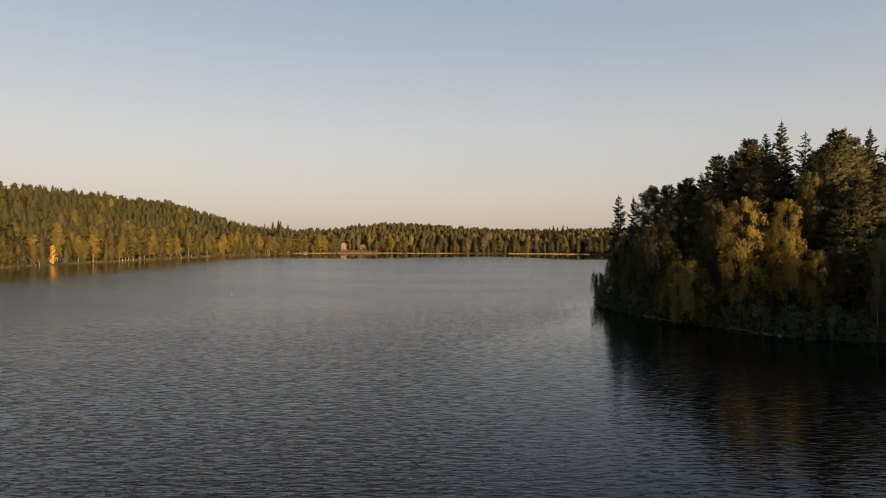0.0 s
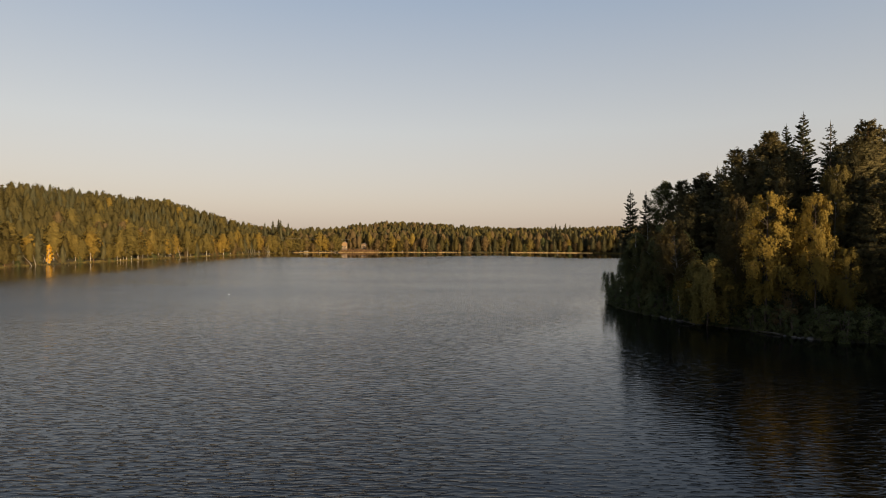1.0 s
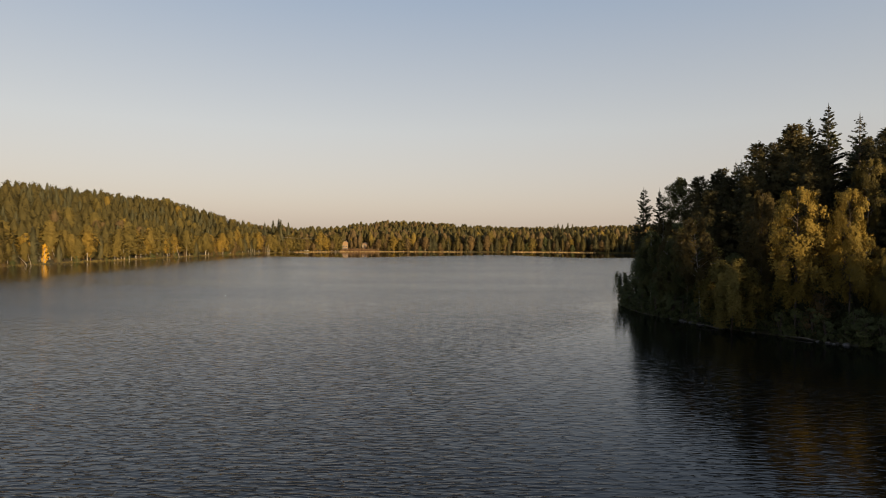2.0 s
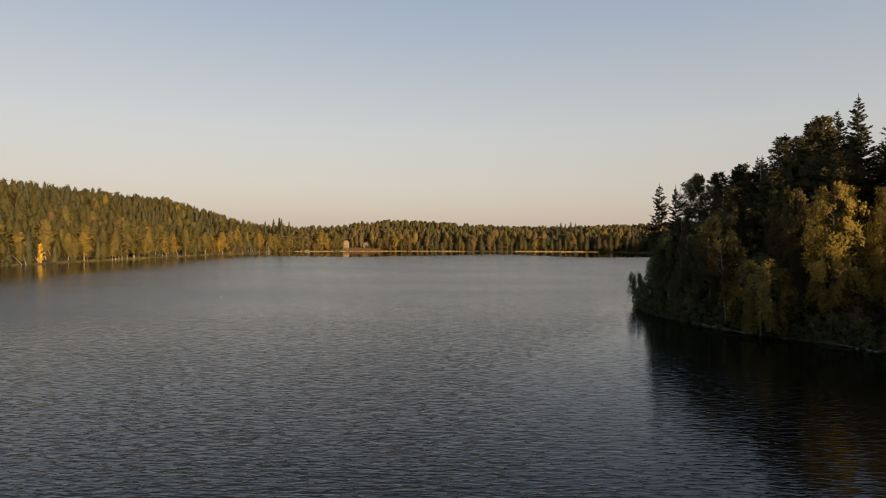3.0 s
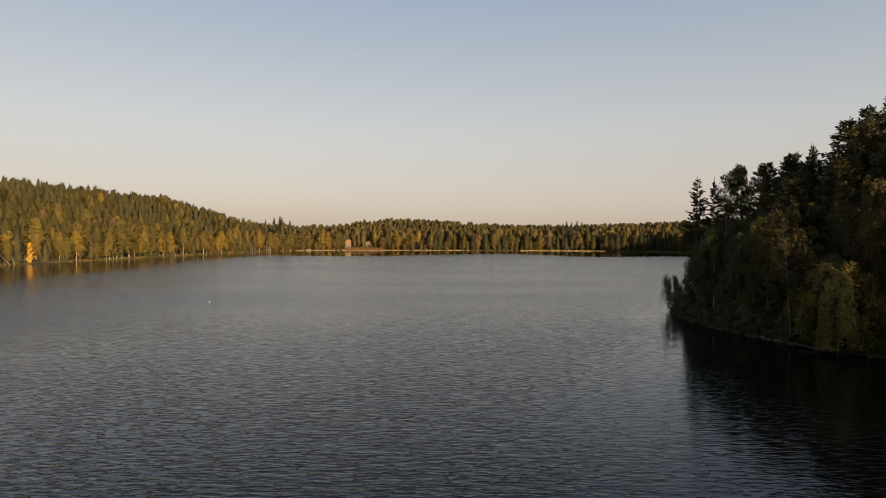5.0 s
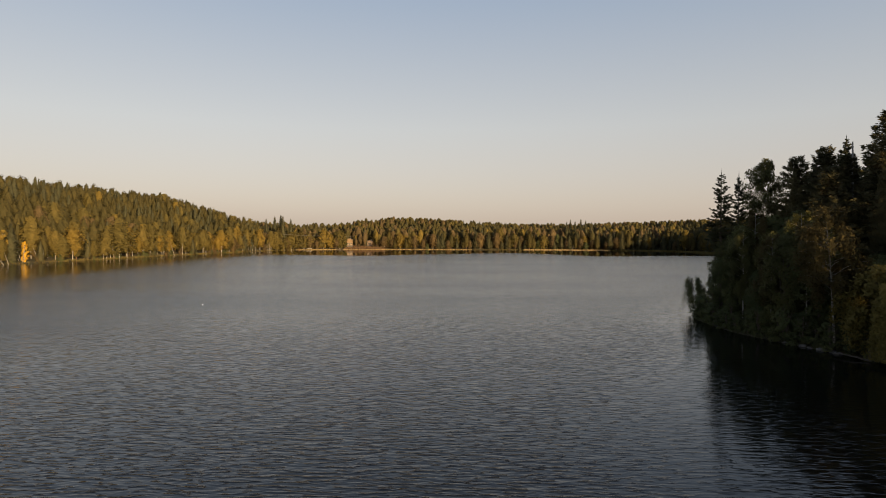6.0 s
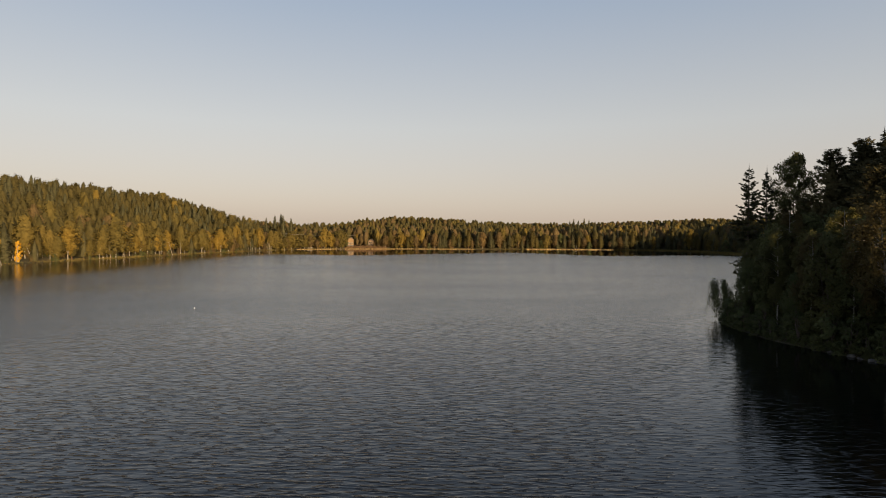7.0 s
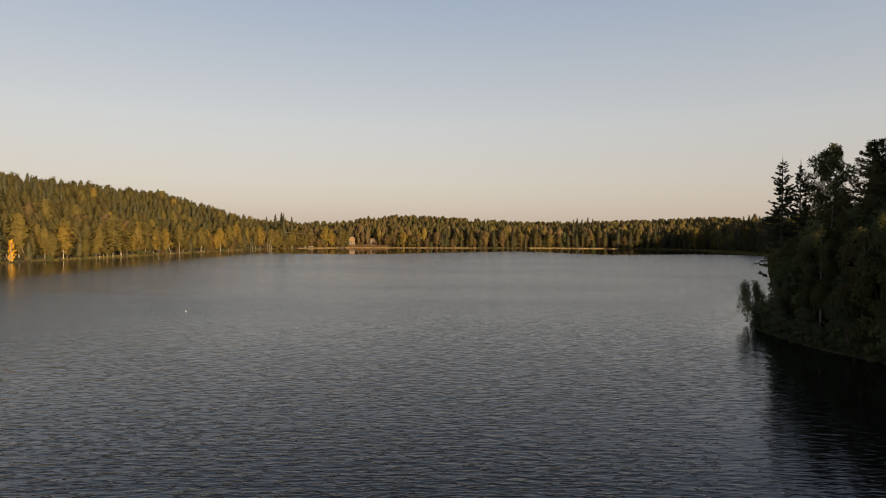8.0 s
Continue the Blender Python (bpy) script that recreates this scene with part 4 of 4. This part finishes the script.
M_WALL = paint("ochre_boards", (0.20, 0.125, 0.055))
M_PALE = paint("cream_boards", (0.20, 0.135, 0.085))
M_TRIM = paint("white_trim", (0.6, 0.55, 0.45))
M_ROOF = paint("grey_sheet_roof", (0.16, 0.13, 0.11), 0.5)
M_HULL = paint("white_hull", (0.36, 0.34, 0.31), 0.4)
M_TAR = paint("tarred_wood", (0.09, 0.07, 0.05))
M_BUOY = paint("weathered_plastic", (0.30, 0.31, 0.32), 0.5)
M_WIRE = paint("aluminium_wire", (0.22, 0.21, 0.2), 0.5)
M_GLASS, gn, gl, gb = nodes_of("window_glass")
gb.inputs["Base Color"].default_value, gb.inputs["Roughness"].default_value = (0.02, 0.025, 0.03, 1), 0.05


def box(x0, x1, y0, y1, z0, z1):
    v = [(x, y, z) for z in (z0, z1) for y in (y0, y1) for x in (x0, x1)]
    return v, [(0, 2, 3, 1), (4, 5, 7, 6), (0, 1, 5, 4), (1, 3, 7, 5), (3, 2, 6, 7), (2, 0, 4, 6)]


def solid(name, boxes, mat, parent, label=""):
    sh = Shape()
    for b in boxes:
        sh.add(*box(*b))
    return part(name, sh.mesh(name, [mat]), parent, label)


def house(x, y, w, d, eaves, ridge, turn, wall_mat, label):
    """A small gabled house; its gable looks at the lake (towards -y)."""
    z = float(ground(np.array([x]), np.array([y]))[0]) - 0.2
    ob = new("house")
    ob.matrix_basis = pose(x, y, z, 0, 0, turn)
    tagged(ob, label, "house", "houses on the far shore")
    solid("foundation", [(-w / 2 - 0.05, w / 2 + 0.05, -d / 2 - 0.05, d / 2 + 0.05, -0.8, 0.35)], M_STONE, ob)
    v = [(sx * w / 2, sy * d / 2, z1) for sy in (-1, 1) for sx, z1 in ((-1, 0.35), (1, 0.35), (1, eaves), (-1, eaves))]
    v += [(0, -d / 2, ridge), (0, d / 2, ridge)]
    part("wall", Shape().add(v, [(0, 1, 2, 3), (5, 4, 7, 6), (1, 5, 6, 2), (4, 0, 3, 7)]).add([v[3], v[2], v[8], v[7], v[6], v[9]], [(0, 1, 2), (4, 3, 5)]).mesh("wall", [wall_mat]), ob)
    for s in (-1, 1):
        run, rise = w / 2 + 0.4, (ridge - eaves) * (1 + 0.8 / w)
        q = [(0, -d / 2 - 0.5, ridge + 0.05), (s * run, -d / 2 - 0.5, ridge - rise), (s * run, d / 2 + 0.5, ridge - rise), (0, d / 2 + 0.5, ridge + 0.05)]
        q += [(a, b, c + 0.16) for a, b, c in q]
        part("roof", Shape().add(q, [(0, 1, 2, 3), (7, 6, 5, 4), (0, 4, 5, 1), (1, 5, 6, 2), (2, 6, 7, 3), (3, 7, 4, 0)]).mesh("roof", [M_ROOF]), ob)
    solid("chimney", [(w * 0.12, w * 0.12 + 0.6, -0.3, 0.3, ridge - 0.8, ridge + 0.8)], M_STONE, ob)
    for wx in (-w * 0.26, w * 0.26):
        win = solid("window", [(wx - 0.5, wx + 0.5, -d / 2 - 0.03, -d / 2 + 0.02, 1.3, 2.6)], M_GLASS, ob)
        solid("frame", [(wx - 0.6, wx + 0.6, -d / 2 - 0.06, -d / 2 - 0.031, 2.6, 2.72), (wx - 0.6, wx + 0.6, -d / 2 - 0.06, -d / 2 - 0.031, 1.18, 1.3), (wx - 0.6, wx - 0.5, -d / 2 - 0.06, -d / 2 - 0.031, 1.3, 2.6), (wx + 0.5, wx + 0.6, -d / 2 - 0.06, -d / 2 - 0.031, 1.3, 2.6)], M_TRIM, win)
    solid("door", [(-0.45, 0.45, -d / 2 - 0.05, -d / 2 + 0.02, 0.4, 2.4)], M_TAR, ob)
    return ob


house(HOUSES[0][0], HOUSES[0][1], 5.2, 7.5, 5.4, 6.5, 8, M_WALL, "small ochre wooden house with a grey roof by the shore")
house(HOUSES[1][0], HOUSES[1][1], 4.2, 5.5, 3.6, 4.6, -10, M_PALE, "small cream wooden cabin with a grey roof by the shore")


def boat(x, y, z, turn, length, mat, label, roll=0):
    """A rowing boat: hull of ribs with thickness, and two thwarts."""
    n, m = 9, 7
    v = []
    for shell in (1.0, 0.93):
        for i in range(n):
            s = i / (n - 1) * 2 - 1
            half = 0.62 * (1 - abs(s) ** 2.6) ** 0.7 + 0.02
            for j in range(m):
                a = math.pi * j / (m - 1)
                v.append((s * length / 2 * (0.97 if shell < 1 else 1), math.cos(a) * half * shell, 0.55 + 0.12 * s * s - math.sin(a) ** 0.6 * (0.52 if shell == 1 else 0.46)))
    f = []
    for k in (0, 1):
        o = k * n * m
        for i in range(n - 1):
            for j in range(m - 1):
                q = (o + i * m + j, o + i * m + j + 1, o + (i + 1) * m + j + 1, o + (i + 1) * m + j)
                f.append(q if k else q[::-1])
    for i in range(n - 1):
        for j in (0, m - 1):
            f.append((i * m + j, (i + 1) * m + j, n * m + (i + 1) * m + j, n * m + i * m + j))
    ob = new("rowing_boat")
    ob.matrix_basis = pose(x, y, z, roll, 0, turn)
    tagged(ob, label, "boat")
    part("hull", Shape().add(v, f).mesh("hull", [mat], True), ob)
    for s in (-0.7, 0.5):
        solid("thwart", [(s - 0.12, s + 0.12, -0.5, 0.5, 0.36, 0.40)], M_LOG, ob)
    return ob


boat(-127.0, 519.6, 0.75, 25, 4.4, M_HULL, "white rowing boat pulled up on the grassy bank", 0)
boat(-103.0, 526.5, -0.12, 60, 4.2, M_TAR, "dark tarred rowing boat moored at a jetty")

jetty = tagged(new("jetty"), "low grey wooden jetty on posts at the far shore", "jetty")
jetty.matrix_basis = pose(-101.0, 530.0, 0, 0, 0, 20)
for i in range(22):
    part("plank", bpy.data.meshes["plank"] if i else Shape().add(*box(-0.8, 0.8, -0.13, 0.13, 0.42, 0.48)).mesh("plank", [M_LOG]), jetty).location = (0, -5 + i * 0.3, 0)
for a in (-0.6, 0.6):
    for b in (-4.6, -1.6, 1.2):
        part("post", Shape().add(*tube(np.array([(a, b, -2.0), (a, b, 0.8)]), [0.07, 0.06], 6)).mesh("post", [M_LOG]), jetty)

# a power line over the corner of the lake
for wx, wy, top in ((-178.0, 452.0, 17.0), (-90.0, 556.0, 11.8)):
    pole = tagged(new("power_pole"), "weathered wooden power pole among the birches", "pole", "power poles")
    g = float(ground(np.array([wx]), np.array([wy]))[0])
    pole.matrix_basis = pose(wx, wy, g - 0.5, 0, 0, -40)
    part("shaft", Shape().add(*tube(np.array([(0, 0, 0), (0, 0, top - g + 0.9)]), [0.14, 0.10], 8)).mesh("shaft", [M_LOG]), pole)
    solid("crossarm", [(-0.08, 0.08, -0.8, 0.8, top - g + 0.42, top - g + 0.54)], M_LOG, pole)
for off in (-0.7, 0.7):
    t = np.linspace(0, 1, 24)[:, None]
    a, b = np.array((-178.0 + off * 0.7, 452.0 + off * 0.7, 17.0)), np.array((-90.0 + off * 0.7, 556.0 + off * 0.7, 11.8))
    p = a + (b - a) * t - np.array((0, 0, 1.0)) * 2.2 * 4 * t * (1 - t)
    tagged(new("power_cable", Shape().add(*tube(p, np.full(24, 0.03), 5)).mesh("power_cable", [M_WIRE], True)), "thin grey power cable sagging over the water", "cable", "power cables")

# a dead trunk standing among the conifers of the point
snag = tagged(new("dead_tree"), "bare grey dead trunk standing among the conifers", "dead tree")
snag.matrix_basis = pose(43.6, 101.0, float(ground(np.array([43.6]), np.array([101.0]))[0]) - 0.3)
p, rad = bent_trunk(15.5, 0.2, np.random.default_rng(77), 0.02)
part("trunk", Shape().add(*tube(p, rad + 0.05, 7)).mesh("trunk", [M_WHITEBARK], True), snag)
for k in range(6):
    q, a = 7 + k * 1.3, k * 2.3
    part("stub", Shape().add(*tube(np.array([along(p, q), along(p, q) + np.array((math.cos(a), math.sin(a), 0.15)) * (1.3 - 0.12 * k)]), [0.05, 0.015], 4)).mesh("stub", [M_BARK], True), snag)

# the buoy
buoy = tagged(new("buoy"), "small white buoy floating on open water", "buoy")
buoy.matrix_basis = pose(-43.2, 117.0, 0)
prof = np.array([(0.02, -0.09), (0.07, -0.05), (0.095, 0.01), (0.08, 0.08), (0.05, 0.13), (0.02, 0.16)])
a = np.arange(12) * math.pi / 6
v = np.stack([np.outer(prof[:, 0], np.cos(a)), np.outer(prof[:, 0], np.sin(a)), np.repeat(prof[:, 1:], 12, 1)], 2).reshape(-1, 3)
part("float", Shape().add(v, [(i * 12 + j, i * 12 + (j + 1) % 12, (i + 1) * 12 + (j + 1) % 12, (i + 1) * 12 + j) for i in range(5) for j in range(12)]).mesh("float", [M_BUOY], True), buoy)
part("eye", Shape().add(*tube(np.array([(0, 0, 0.13), (0, 0, 0.19)]), [0.03, 0.03], 6)).mesh("eye", [M_TAR]), buoy)

# pale leaning trunks on the western bank
for x, y, lean, turn, ln in ((-167.5, 236.5, 62, -75, 8.0), (-167.8, 239.5, 55, -60, 7.0), (-160.8, 352.0, 40, -80, 9.0), (-160.0, 360.0, 35, -60, 8.0), (-140.5, 510.0, 20, -40, 9.0), (99.5, 550.5, 12, 30, 3.6)):
    r = np.random.default_rng(int(ln * 10 + lean))
    p, rad = bent_trunk(ln, 0.16, r, 0.05)
    ob = tagged(new("leaning_trunk", Shape().add(*tube(p, rad, 7)).mesh("leaning_trunk", [M_WHITEBARK], True)), "bare pale birch trunk leaning over the bank", "trunk", "leaning trunks")
    ob.matrix_basis = pose(x, y, 0.4, 0, 0, turn) @ pose(0, 0, 0, 0, lean, 0)
# slim bare birch stems in twos and threes, added under the birches
tx, ty = strip(SHORE_WEST[4:], 11, 1.2, 3.4, gr)
for i, (x, y) in enumerate(zip(tx, ty)):
    for j in range(2 + i % 2):
        p, rad = bent_trunk(gr.uniform(4.5, 7.5), 0.10, gr, 0.05)
        ob = tagged(new("bare_sapling", Shape().add(*tube(p, rad + 0.01, 6)).mesh("bare_sapling", [M_WHITEBARK], True)), "slim pale bare birch sapling rising from the grassy bank", "sapling", "bare saplings on the bank")
        ob.matrix_basis = pose(float(x) + 0.9 * j, float(y) + gr.uniform(0.3, 1.6) * j, 0.3, 0, 0, gr.uniform(-120, -20)) @ pose(0, 0, 0, 0, gr.uniform(3, 32), 0)


# stones and driftwood at the foot of the point
def stone(r, size):
    bm = bmesh.new()
    bmesh.ops.create_icosphere(bm, subdivisions=2, radius=size)
    for q in bm.verts:
        k = 1 + 0.35 * noise.noise(q.co / size * 0.9 + Vector((r.uniform(0, 50), 0, 0))) 
        q.co = Vector((q.co.x * k * 1.25, q.co.y * k, q.co.z * k * 0.6))
    me = bpy.data.meshes.new("stone")
    bm.to_mesh(me); bm.free()
    me.materials.append(M_STONE)
    me.polygons.foreach_set("use_smooth", np.ones(len(me.polygons), bool))
    return me


sr = np.random.default_rng(9)
stones = [stone(sr, 0.35) for _ in range(4)]
x, y = strip(POINT[4:9], 18, -0.2, 0.5, sr)
for i, (a, b) in enumerate(zip(x, y)):
    ob = tagged(new("stone", stones[i % 4]), "grey lichened granite stone at the waterline", "stone", "stones at the waterline")
    k = sr.uniform(0.3, 0.9)
    ob.matrix_basis = pose(a, b, max(-0.05, float(ground(np.array([a]), np.array([b]))[0])) + 0.05, sr.uniform(-20, 20), sr.uniform(-20, 20), sr.uniform(0, 360)) @ Matrix.Diagonal((k, k, k, 1))
for x, y, turn, ln in ((30.2, 79.0, 118, 2.4), (36.4, 70.8, 118, 3.4)):
    r = np.random.default_rng(int(x * 10))
    p, rad = bent_trunk(ln, 0.07, r, 0.10)
    ob = tagged(new("driftwood_log", Shape().add(*tube(p, rad, 7)).mesh("driftwood_log", [M_LOG], True)), "pale weathered log lying along the waterline", "log", "driftwood logs")
    ob.matrix_basis = pose(x, y, 0.12, 0, 0, turn) @ pose(0, 0, 0, 0, 88, 0)
